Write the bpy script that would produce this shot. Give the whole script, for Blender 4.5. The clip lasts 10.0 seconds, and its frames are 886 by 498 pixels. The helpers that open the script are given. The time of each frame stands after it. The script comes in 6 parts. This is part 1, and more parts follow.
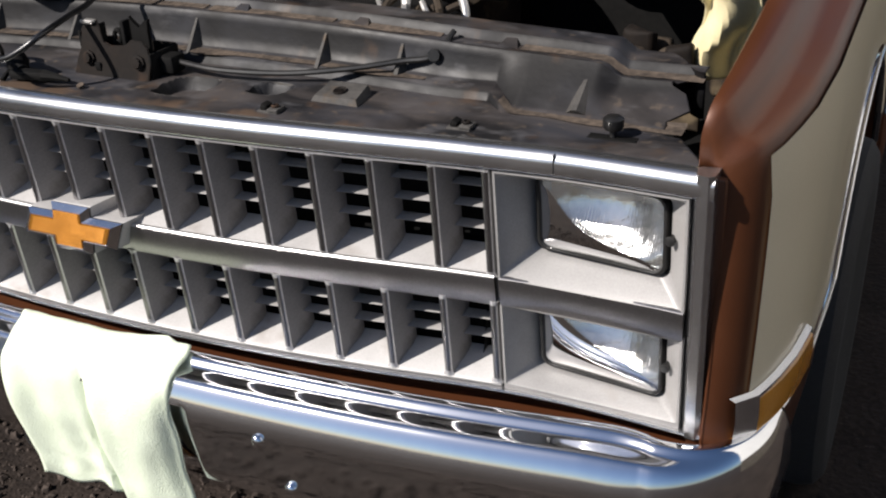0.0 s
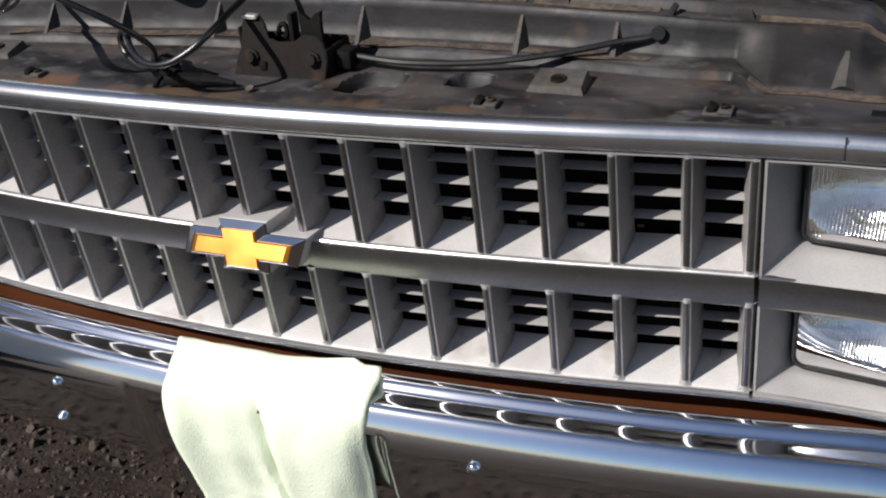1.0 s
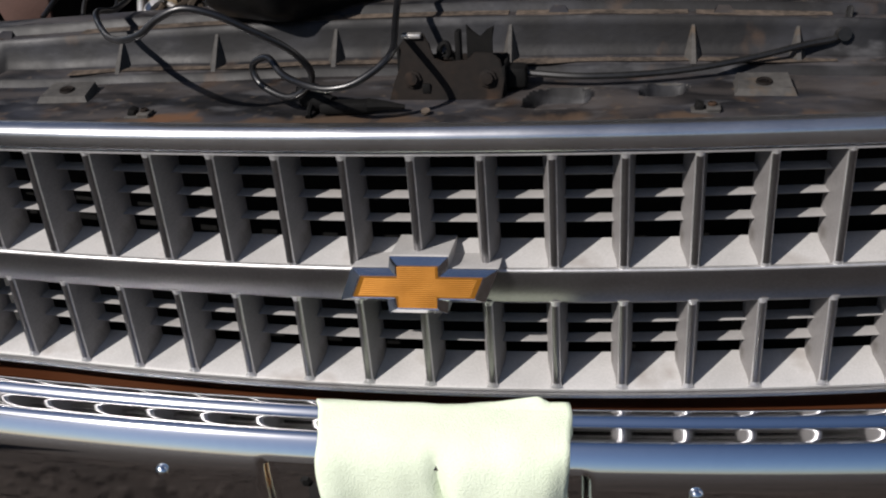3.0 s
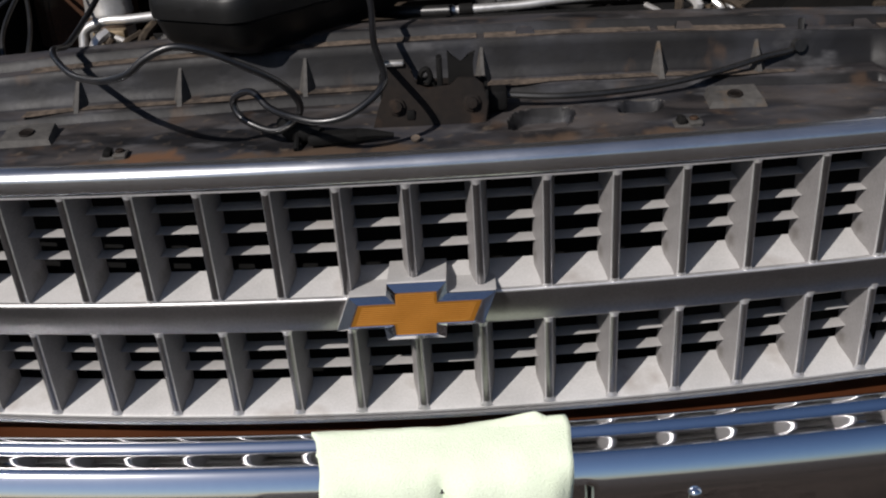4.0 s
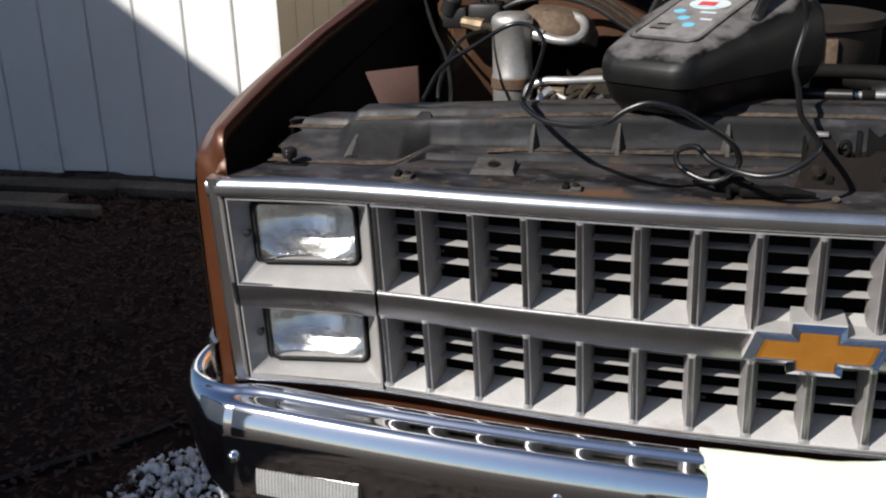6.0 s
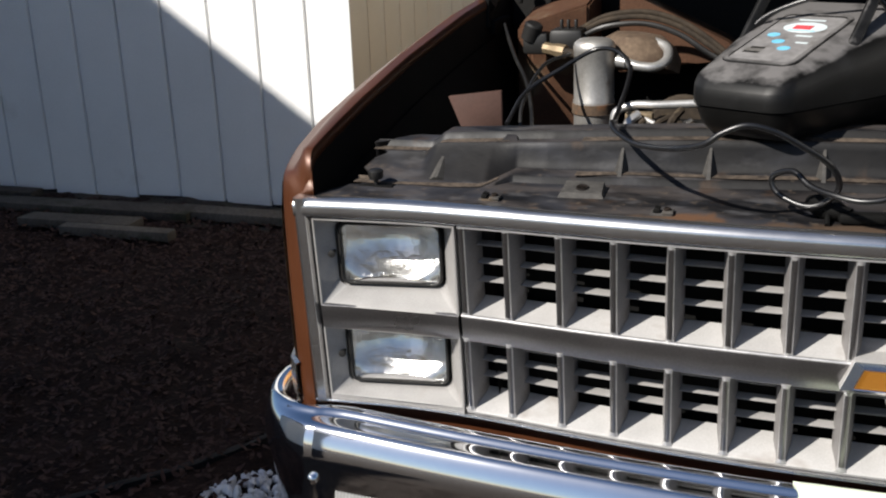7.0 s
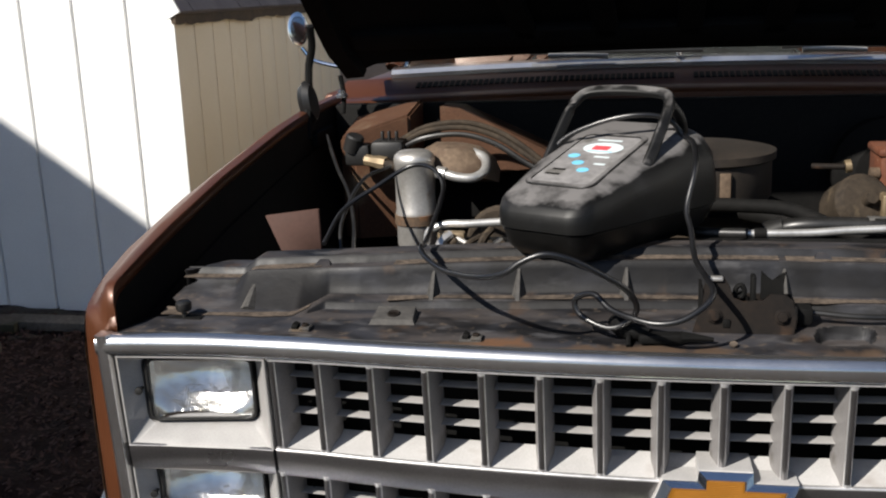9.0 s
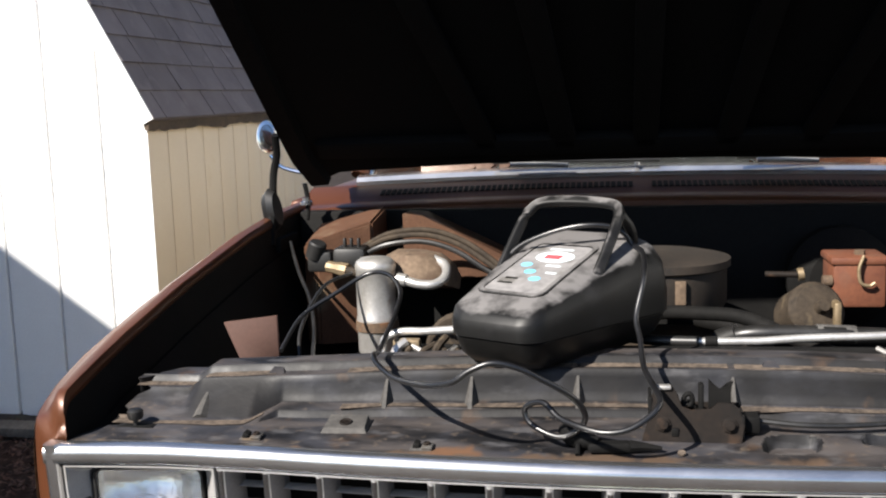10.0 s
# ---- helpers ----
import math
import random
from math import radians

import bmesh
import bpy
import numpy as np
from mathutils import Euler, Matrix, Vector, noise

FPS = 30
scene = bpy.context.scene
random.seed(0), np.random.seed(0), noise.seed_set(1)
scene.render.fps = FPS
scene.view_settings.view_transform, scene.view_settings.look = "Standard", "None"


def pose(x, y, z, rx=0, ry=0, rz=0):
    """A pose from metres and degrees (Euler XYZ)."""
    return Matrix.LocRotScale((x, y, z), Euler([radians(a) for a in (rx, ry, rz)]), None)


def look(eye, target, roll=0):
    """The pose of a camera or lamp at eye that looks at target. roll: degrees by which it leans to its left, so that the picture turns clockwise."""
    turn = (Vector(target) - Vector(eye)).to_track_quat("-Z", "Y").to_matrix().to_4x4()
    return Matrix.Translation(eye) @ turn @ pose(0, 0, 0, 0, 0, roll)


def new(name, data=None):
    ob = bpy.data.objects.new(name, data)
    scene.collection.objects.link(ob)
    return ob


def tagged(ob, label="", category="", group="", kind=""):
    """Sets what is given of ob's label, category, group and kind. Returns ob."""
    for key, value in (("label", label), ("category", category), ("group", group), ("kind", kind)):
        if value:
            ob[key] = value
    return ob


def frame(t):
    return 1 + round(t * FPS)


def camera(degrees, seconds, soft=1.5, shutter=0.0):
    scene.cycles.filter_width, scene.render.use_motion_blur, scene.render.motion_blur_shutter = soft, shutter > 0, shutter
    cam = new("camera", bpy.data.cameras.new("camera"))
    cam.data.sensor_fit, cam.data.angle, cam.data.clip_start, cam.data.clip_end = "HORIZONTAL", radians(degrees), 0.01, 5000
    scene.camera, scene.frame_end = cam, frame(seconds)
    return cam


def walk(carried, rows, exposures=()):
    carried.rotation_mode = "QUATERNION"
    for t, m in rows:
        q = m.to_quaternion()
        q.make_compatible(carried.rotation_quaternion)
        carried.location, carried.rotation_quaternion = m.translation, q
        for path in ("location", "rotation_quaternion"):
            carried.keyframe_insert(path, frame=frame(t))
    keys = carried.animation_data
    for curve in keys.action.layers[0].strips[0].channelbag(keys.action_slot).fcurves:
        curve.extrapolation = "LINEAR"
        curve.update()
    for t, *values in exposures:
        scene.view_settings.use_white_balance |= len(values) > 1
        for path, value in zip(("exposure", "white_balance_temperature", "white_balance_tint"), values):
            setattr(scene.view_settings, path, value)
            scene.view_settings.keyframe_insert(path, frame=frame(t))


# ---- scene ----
cam = camera(45.8, 10.0, soft=2.1)
EXPOSURES = [(0.0, 0.47, 6640, 13), (1.0, 0.34, 6590, 13), (2.2, 0.24, 6570, 13), (3.5, -0.05, 6520, 13), (4.5, 0.0, 6510, 13), (5.5, 0.17, 6550, 12), (6.0, 0.31, 6570, 11), (7.5, 0.50, 6690, 10), (9.0, 0.57, 6700, 10), (9.5, 0.98, 6700, 10), (10.0, 1.28, 6720, 11)]
PATH = [
    (0, (1.121, -1.019, 1.472), (0.315, 0.575, 0.571), -2.8),
    (0.5, (0.957, -1.035, 1.429), (0.082, 0.519, 0.523), -2.8),
    (1, (0.777, -1.021, 1.461), (0.017, 0.57, 0.518), -5.6),
    (1.5, (0.694, -1.034, 1.42), (0.048, 0.652, 0.56), -2.8),
    (2, (0.539, -1.097, 1.446), (0.169, 0.646, 0.537), -5.1),
    (2.2, (0.492, -1.132, 1.438), (0.134, 0.608, 0.520), -4.9),
    (3.3, (0.186, -1.110, 1.394), (-0.137, 0.686, 0.576), -3.6),
    (3.5, (0.174, -1.086, 1.428), (-0.116, 0.708, 0.591), -5.2),
    (4, (0.073, -1.135, 1.433), (0.019, 0.678, 0.589), -3.8),
    (4.5, (-0.002, -1.26, 1.453), (-0.093, 0.571, 0.654), -3.2),
    (5, (-0.058, -1.336, 1.433), (-0.218, 0.511, 0.681), -1.3),
    (5.5, (-0.132, -1.392, 1.452), (-0.362, 0.484, 0.799), -2.0),
    (6, (-0.136, -1.405, 1.468), (-0.644, 0.406, 0.789), -2.0),
    (6.2, (-0.145, -1.402, 1.453), (-0.709, 0.408, 0.815), -2.2),
    (7.3, (-0.180, -1.410, 1.452), (-0.804, 0.386, 0.834), -2.1),
    (7.5, (-0.158, -1.393, 1.471), (-0.753, 0.406, 0.832), -2.7),
    (8, (-0.129, -1.376, 1.47), (-0.574, 0.468, 0.838), -2.0),
    (8.5, (-0.115, -1.362, 1.479), (-0.464, 0.52, 0.899), -1.5),
    (9, (-0.114, -1.355, 1.513), (-0.481, 0.551, 1.033), -2.2),
    (9.5, (-0.106, -1.36, 1.523), (-0.471, 0.578, 1.191), -1.8),
    (10, (-0.074, -1.365, 1.524), (-0.398, 0.587, 1.234), -1.8),
]
walk(cam, [(t, look(eye, target, roll)) for t, eye, target, roll in PATH], EXPOSURES)

# ---- world, sun, exposure ----
SUN_EL, SUN_AZ = 40.0, 38.0          # degrees; azimuth to the truck's -x side of straight ahead of its nose
TO_SUN = Vector((-math.sin(radians(SUN_AZ)) * math.cos(radians(SUN_EL)), -math.cos(radians(SUN_AZ)) * math.cos(radians(SUN_EL)), math.sin(radians(SUN_EL))))
world = bpy.data.worlds.new("sky")
scene.world = world
world.use_nodes = True
wt = world.node_tree
sky = wt.nodes.new("ShaderNodeTexSky")
sky.sky_type, sky.sun_disc = "NISHITA", False
sky.sun_elevation, sky.sun_rotation = radians(SUN_EL), math.atan2(TO_SUN.x, TO_SUN.y)
sky.ozone_density, sky.dust_density = 5.5, 0.8
wt.links.new(sky.outputs[0], wt.nodes["Background"].inputs[0])
wt.nodes["Background"].inputs[1].default_value = 0.058
sun = new("sun", bpy.data.lights.new("sun", "SUN"))
sun.data.energy, sun.data.angle, sun.data.color = 5.0, radians(0.5), (1.0, 0.965, 0.91)
sun.matrix_basis = look(tuple(TO_SUN * 20), (0, 0, 0))


# ---- materials ----
def material(name, a, b, rough=0.6, metal=0.0, fine=120.0, coarse=9.0, bump=0.15, depth=0.002, stain=None, stain_scale=6.0, stain_low=0.55, spec=0.5, coat=0.0, rough_var=0.12, per_object=0.0, dust=None, dust_low=0.55, dust_wide=0.30):
    """Two-scale colour variation from a to b, stains where a third noise is high, and a fine relief."""
    m = bpy.data.materials.new(name)
    m.use_nodes = True
    t = m.node_tree
    n, l = t.nodes, t.links
    p = n["Principled BSDF"]
    co = n.new("ShaderNodeTexCoord")

    def noise_at(scale, detail=5.0):
        x = n.new("ShaderNodeTexNoise")
        x.inputs["Scale"].default_value, x.inputs["Detail"].default_value = scale, detail
        l.new(co.outputs["Object"], x.inputs["Vector"])
        return x

    big, small = noise_at(coarse), noise_at(fine, 3.0)
    add = n.new("ShaderNodeMath")
    add.operation = "MULTIPLY_ADD"
    add.inputs[1].default_value = 0.45
    l.new(small.outputs["Fac"], add.inputs[0])
    half = n.new("ShaderNodeMath")
    half.operation = "MULTIPLY"
    half.inputs[1].default_value = 0.6
    l.new(big.outputs["Fac"], half.inputs[0])
    l.new(half.outputs[0], add.inputs[2])
    ramp = n.new("ShaderNodeValToRGB")
    ramp.color_ramp.elements[0].position, ramp.color_ramp.elements[1].position = 0.36, 0.70
    ramp.color_ramp.elements[0].color, ramp.color_ramp.elements[1].color = (*a, 1), (*b, 1)
    l.new(add.outputs[0], ramp.inputs[0])
    colour = ramp.outputs["Color"]
    if stain:
        s = noise_at(stain_scale, 8.0)
        r = n.new("ShaderNodeValToRGB")
        r.color_ramp.elements[0].position, r.color_ramp.elements[1].position = stain_low, stain_low + 0.14
        l.new(s.outputs["Fac"], r.inputs[0])
        mix = n.new("ShaderNodeMix")
        mix.data_type = "RGBA"
        mix.inputs["B"].default_value = (*stain, 1)
        l.new(r.outputs["Color"], mix.inputs["Factor"])
        l.new(colour, mix.inputs["A"])
        colour = mix.outputs["Result"]
    if dust:
        # settled dust on faces that look upwards, broken up by the coarse noise
        geo, sep = n.new("ShaderNodeNewGeometry"), n.new("ShaderNodeSeparateXYZ")
        l.new(geo.outputs["Normal"], sep.inputs[0])
        break_up = noise_at(coarse * 2.2, 7.0)
        lift = n.new("ShaderNodeMath")
        lift.operation = "MULTIPLY_ADD"
        lift.inputs[1].default_value, lift.inputs[2].default_value = 0.9, -0.45
        l.new(break_up.outputs["Fac"], lift.inputs[0])
        both = n.new("ShaderNodeMath")
        l.new(sep.outputs["Z"], both.inputs[0])
        l.new(lift.outputs[0], both.inputs[1])
        r = n.new("ShaderNodeValToRGB")
        r.color_ramp.elements[0].position, r.color_ramp.elements[1].position = dust_low, min(1.0, dust_low + dust_wide)
        l.new(both.outputs[0], r.inputs[0])
        mix = n.new("ShaderNodeMix")
        mix.data_type = "RGBA"
        mix.inputs["B"].default_value = (*dust, 1)
        l.new(r.outputs["Color"], mix.inputs["Factor"])
        l.new(colour, mix.inputs["A"])
        colour = mix.outputs["Result"]
    if per_object:
        info, hsv = n.new("ShaderNodeObjectInfo"), n.new("ShaderNodeHueSaturation")
        mr = n.new("ShaderNodeMapRange")
        mr.inputs["To Min"].default_value, mr.inputs["To Max"].default_value = 1 - per_object, 1 + per_object
        l.new(info.outputs["Random"], mr.inputs["Value"])
        l.new(mr.outputs["Result"], hsv.inputs["Value"])
        l.new(colour, hsv.inputs["Color"])
        colour = hsv.outputs["Color"]
    l.new(colour, p.inputs["Base Color"])
    mr = n.new("ShaderNodeMapRange")
    mr.inputs["To Min"].default_value, mr.inputs["To Max"].default_value = max(0.02, rough - rough_var), min(1.0, rough + rough_var)
    l.new(big.outputs["Fac"], mr.inputs["Value"])
    l.new(mr.outputs["Result"], p.inputs["Roughness"])
    p.inputs["Metallic"].default_value, p.inputs["Specular IOR Level"].default_value = metal, spec
    p.inputs["Coat Weight"].default_value, p.inputs["Coat Roughness"].default_value = coat, 0.06
    if bump:
        bp = n.new("ShaderNodeBump")
        bp.inputs["Strength"].default_value, bp.inputs["Distance"].default_value = bump, depth
        l.new(add.outputs[0], bp.inputs["Height"])
        l.new(bp.outputs["Normal"], p.inputs["Normal"])
    return m


def weathered_panel(name):
    """Old black-painted steel: chalky blue-grey patches, brown road film lying on flat faces, streaks, rust along the front edge."""
    m = bpy.data.materials.new(name)
    m.use_nodes = True
    n, l = m.node_tree.nodes, m.node_tree.links
    p = n["Principled BSDF"]
    co, geo = n.new("ShaderNodeTexCoord"), n.new("ShaderNodeNewGeometry")

    def noise_at(scale, detail=6.0, stretch=(1, 1, 1), warp=0.0):
        mp, x = n.new("ShaderNodeMapping"), n.new("ShaderNodeTexNoise")
        mp.inputs["Scale"].default_value = stretch
        x.inputs["Scale"].default_value, x.inputs["Detail"].default_value, x.inputs["Distortion"].default_value = scale, detail, warp
        l.new(co.outputs["Object"], mp.inputs["Vector"])
        l.new(mp.outputs["Vector"], x.inputs["Vector"])
        return x.outputs["Fac"]

    def ramp(value, lo, hi):
        r = n.new("ShaderNodeMapRange")
        r.interpolation_type = "SMOOTHSTEP"
        r.inputs["From Min"].default_value, r.inputs["From Max"].default_value = lo, hi
        l.new(value, r.inputs["Value"])
        return r.outputs["Result"]

    def math_of(op, a, b):
        x = n.new("ShaderNodeMath")
        x.operation = op
        for k, v in enumerate((a, b)):
            if isinstance(v, (int, float)):
                x.inputs[k].default_value = v
            else:
                l.new(v, x.inputs[k])
        return x.outputs[0]

    def over(a, colour, fac):
        x = n.new("ShaderNodeMix")
        x.data_type = "RGBA"
        l.new(fac, x.inputs["Factor"])
        if isinstance(a, tuple):
            x.inputs["A"].default_value = (*a, 1)
        else:
            l.new(a, x.inputs["A"])
        x.inputs["B"].default_value = (*colour, 1)
        return x.outputs["Result"]
    up, at = n.new("ShaderNodeSeparateXYZ"), n.new("ShaderNodeSeparateXYZ")
    l.new(geo.outputs["Normal"], up.inputs[0])
    l.new(co.outputs["Object"], at.inputs[0])
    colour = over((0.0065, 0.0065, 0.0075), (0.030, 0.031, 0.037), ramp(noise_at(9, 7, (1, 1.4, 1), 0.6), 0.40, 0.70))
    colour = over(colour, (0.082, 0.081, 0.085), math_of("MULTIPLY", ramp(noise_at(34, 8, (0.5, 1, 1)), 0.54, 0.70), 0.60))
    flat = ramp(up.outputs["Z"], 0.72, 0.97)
    # upright faces are darkened in patches, flat ones are left alone
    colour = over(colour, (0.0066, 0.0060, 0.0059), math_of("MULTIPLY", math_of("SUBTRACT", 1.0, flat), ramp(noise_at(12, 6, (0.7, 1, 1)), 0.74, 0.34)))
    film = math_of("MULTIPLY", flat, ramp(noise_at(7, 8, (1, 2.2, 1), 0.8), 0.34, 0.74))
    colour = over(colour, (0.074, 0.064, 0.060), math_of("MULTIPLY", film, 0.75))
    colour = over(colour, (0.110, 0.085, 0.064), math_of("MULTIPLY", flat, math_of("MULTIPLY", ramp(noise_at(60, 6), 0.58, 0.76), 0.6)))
    colour = over(colour, (0.070, 0.040, 0.022), math_of("MULTIPLY", ramp(noise_at(16, 8, (1, 1, 0.6)), 0.60, 0.72), 0.45))
    # rust creeping back from the front edge
    edge = ramp(at.outputs["Y"], 0.088, 0.026)
    creep = ramp(math_of("ADD", math_of("MULTIPLY", edge, 0.36), noise_at(13, 7, (1, 0.8, 1), 0.5)), 0.76, 0.90)
    colour = over(colour, (0.082, 0.054, 0.036), math_of("MULTIPLY", math_of("MULTIPLY", creep, flat), 0.85))
    colour = over(colour, (0.115, 0.060, 0.034), math_of("MULTIPLY", math_of("MULTIPLY", ramp(noise_at(9, 5), 0.62, 0.70), creep), flat))
    l.new(colour, p.inputs["Base Color"])
    l.new(math_of("ADD", math_of("MULTIPLY", noise_at(18, 6), 0.45), 0.30), p.inputs["Roughness"])
    p.inputs["Specular IOR Level"].default_value = 0.26
    b = n.new("ShaderNodeBump")
    b.inputs["Strength"].default_value, b.inputs["Distance"].default_value = 0.35, 0.0016
    l.new(math_of("ADD", noise_at(22, 6), math_of("MULTIPLY", noise_at(140, 4), 0.35)), b.inputs["Height"])
    l.new(b.outputs["Normal"], p.inputs["Normal"])
    return m


def glass(name, tint=(1, 1, 1), rough=0.0):
    m = bpy.data.materials.new(name)
    m.use_nodes = True
    p = m.node_tree.nodes["Principled BSDF"]
    p.inputs["Base Color"].default_value = (*tint, 1)
    p.inputs["Transmission Weight"].default_value, p.inputs["Roughness"].default_value, p.inputs["IOR"].default_value = 1.0, rough, 1.45
    return m


CHROME = material("chrome", (0.86, 0.87, 0.89), (0.91, 0.92, 0.93), 0.085, 1.0, 60, 5, 0.0, rough_var=0.03)
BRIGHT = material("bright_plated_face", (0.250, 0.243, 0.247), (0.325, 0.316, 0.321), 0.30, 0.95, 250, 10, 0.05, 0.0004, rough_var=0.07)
# paler plating for worn edges, with their highlights put into its colour
NOSE = material("worn_plated_highlight", (0.58, 0.57, 0.57), (0.78, 0.77, 0.765), 0.32, 0.68, 180, 30, 0.08, 0.0004, rough_var=0.10)
TRIM = material("anodised_trim", (0.56, 0.56, 0.57), (0.68, 0.68, 0.685), 0.24, 0.955, 200, 12, 0.04, rough_var=0.06)
ARGENT = material("argent_plastic", (0.38, 0.37, 0.36), (0.50, 0.49, 0.48), 0.50, 0.1, 400, 14, 0.10, 0.0006, stain=(0.33, 0.305, 0.285), stain_scale=14, stain_low=0.58)
# argent again, darker: the shade between the bars is put into its colour
SHADED_ARGENT = material("shaded_argent_plastic", (0.195, 0.186, 0.184), (0.275, 0.264, 0.260), 0.5, 0.1, 300, 14, 0.10, 0.0006, stain=(0.14, 0.128, 0.118), stain_scale=18, stain_low=0.57, spec=0.3)
BEZEL = material("silver_bezel_plastic", (0.265, 0.257, 0.25), (0.35, 0.34, 0.332), 0.48, 0.1, 400, 14, 0.10, 0.0006, stain=(0.28, 0.262, 0.245), stain_scale=14, stain_low=0.58)
DARK_PLASTIC = material("black_plastic", (0.008, 0.008, 0.008), (0.018, 0.017, 0.016), 0.5, 0, 300, 10, 0.1, 0.0006)
BROWN = material("brown_metallic_paint", (0.070, 0.022, 0.0085), (0.105, 0.035, 0.013), 0.42, 0.25, 900, 6, 0.02, 0.0003, stain=(0.085, 0.035, 0.02), stain_scale=9, stain_low=0.6, coat=0.12)
CREAM = material("cream_paint", (0.70, 0.60, 0.41), (0.78, 0.68, 0.48), 0.34, 0, 500, 4, 0.02, 0.0004, stain=(0.62, 0.52, 0.35), stain_scale=5, stain_low=0.62, coat=0.4)
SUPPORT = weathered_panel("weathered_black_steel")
RUST = material("rust", (0.055, 0.036, 0.023), (0.125, 0.080, 0.048), 0.85, 0, 150, 20, 0.5, 0.001, stain=(0.20, 0.088, 0.036), stain_scale=30, stain_low=0.58)
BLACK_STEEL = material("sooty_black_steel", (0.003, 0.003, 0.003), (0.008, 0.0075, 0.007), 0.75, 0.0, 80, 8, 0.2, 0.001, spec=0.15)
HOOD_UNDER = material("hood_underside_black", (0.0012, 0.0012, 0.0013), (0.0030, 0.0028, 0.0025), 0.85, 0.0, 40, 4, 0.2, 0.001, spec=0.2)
RUBBER = material("black_rubber", (0.008, 0.008, 0.008), (0.020, 0.019, 0.018), 0.38, 0, 200, 20, 0.15, 0.0006)
TYRE = material("tyre_rubber", (0.010, 0.010, 0.010), (0.022, 0.022, 0.022), 0.8, 0, 120, 10, 0.3, 0.001)
GOLD = material("gold_panel", (0.43, 0.175, 0.022), (0.53, 0.225, 0.032), 0.20, 0.6, 500, 30, 0.03, 0.0003, rough_var=0.04)
BADGE = material("badge_chrome", (0.80, 0.80, 0.82), (0.87, 0.87, 0.88), 0.13, 1.0, 300, 20, 0.03, 0.0003, rough_var=0.04)
ALU = material("dull_aluminium", (0.50, 0.48, 0.45), (0.66, 0.64, 0.61), 0.42, 0.75, 150, 18, 0.12, 0.0008, stain=(0.30, 0.22, 0.15), stain_scale=16, stain_low=0.6)
BRASS = material("brass_fitting", (0.17, 0.125, 0.070), (0.29, 0.22, 0.14), 0.5, 0.5, 150, 20, 0.1)
WHITE_HOSE = material("pale_metal_line", (0.46, 0.45, 0.43), (0.66, 0.65, 0.63), 0.38, 0.7, 150, 25, 0.05)
GRIME = material("oily_grime", (0.018, 0.0135, 0.010), (0.055, 0.041, 0.028), 0.8, 0.0, 90, 14, 0.5, 0.003, stain=(0.13, 0.098, 0.06), stain_scale=18, stain_low=0.60, spec=0.25)
CASE_BROWN = material("brown_heater_case", (0.050, 0.022, 0.011), (0.100, 0.046, 0.024), 0.7, 0.0, 200, 9, 0.2, 0.001, stain=(0.13, 0.092, 0.057), stain_scale=9, stain_low=0.55, spec=0.3)
CARD = material("red_brown_board", (0.050, 0.023, 0.016), (0.072, 0.034, 0.025), 0.85, 0, 160, 12, 0.15, 0.001, stain=(0.09, 0.045, 0.035), stain_scale=12, stain_low=0.6)
CHARGER = material("dusty_black_plastic", (0.003, 0.003, 0.003), (0.007, 0.0068, 0.0065), 0.48, 0, 260, 14, 0.06, 0.0005, dust=(0.140, 0.134, 0.132), dust_low=0.68, dust_wide=0.28, spec=0.30, stain=(0.016, 0.0155, 0.016), stain_scale=16, stain_low=0.58)
CHARGER_DARK = material("black_charger_shell", (0.003, 0.003, 0.003), (0.006, 0.006, 0.0057), 0.36, 0, 260, 11, 0.05, 0.0004, spec=0.28)
LABEL_GREY = material("dusty_label", (0.15, 0.145, 0.145), (0.27, 0.26, 0.255), 0.55, 0, 90, 18, 0.03, stain=(0.11, 0.104, 0.096), stain_scale=26, stain_low=0.55)
LABEL_BLUE = material("label_blue", (0.10, 0.42, 0.62), (0.22, 0.56, 0.74), 0.5, 0, 200, 30, 0.0)
LABEL_RED = material("label_red", (0.50, 0.045, 0.06), (0.62, 0.09, 0.10), 0.5, 0, 200, 30, 0.0)
LABEL_PALE = material("label_pale", (0.50, 0.58, 0.60), (0.62, 0.68, 0.69), 0.5, 0, 200, 30, 0.0)
TOWEL = material("pale_yellow_terry", (0.655, 0.735, 0.555), (0.755, 0.825, 0.665), 0.95, 0, 420, 12, 0.9, 0.003, stain=(0.55, 0.60, 0.29), stain_scale=7, stain_low=0.66)
RAG = material("cream_rag", (0.62, 0.53, 0.30), (0.74, 0.66, 0.42), 0.95, 0, 400, 12, 0.5, 0.002)
WHITE_WOOD = material("white_painted_siding", (0.80, 0.80, 0.79), (0.88, 0.88, 0.87), 0.6, 0, 130, 3.0, 0.25, 0.0015, stain=(0.62, 0.61, 0.58), stain_scale=2.5, stain_low=0.66)
TAN_WOOD = material("tan_painted_siding", (0.66, 0.555, 0.41), (0.72, 0.62, 0.475), 0.65, 0, 130, 3.0, 0.25, 0.0015, stain=(0.62, 0.50, 0.33), stain_scale=3, stain_low=0.64)
FASCIA = material("rotten_dark_wood", (0.03, 0.022, 0.016), (0.09, 0.065, 0.045), 0.9, 0, 60, 8, 0.6, 0.004)
SHINGLE = material("grey_asphalt_shingle", (0.105, 0.092, 0.098), (0.165, 0.148, 0.156), 0.95, 0, 350, 5, 0.6, 0.002, per_object=0.08, stain=(0.17, 0.15, 0.155), stain_scale=11, stain_low=0.58)
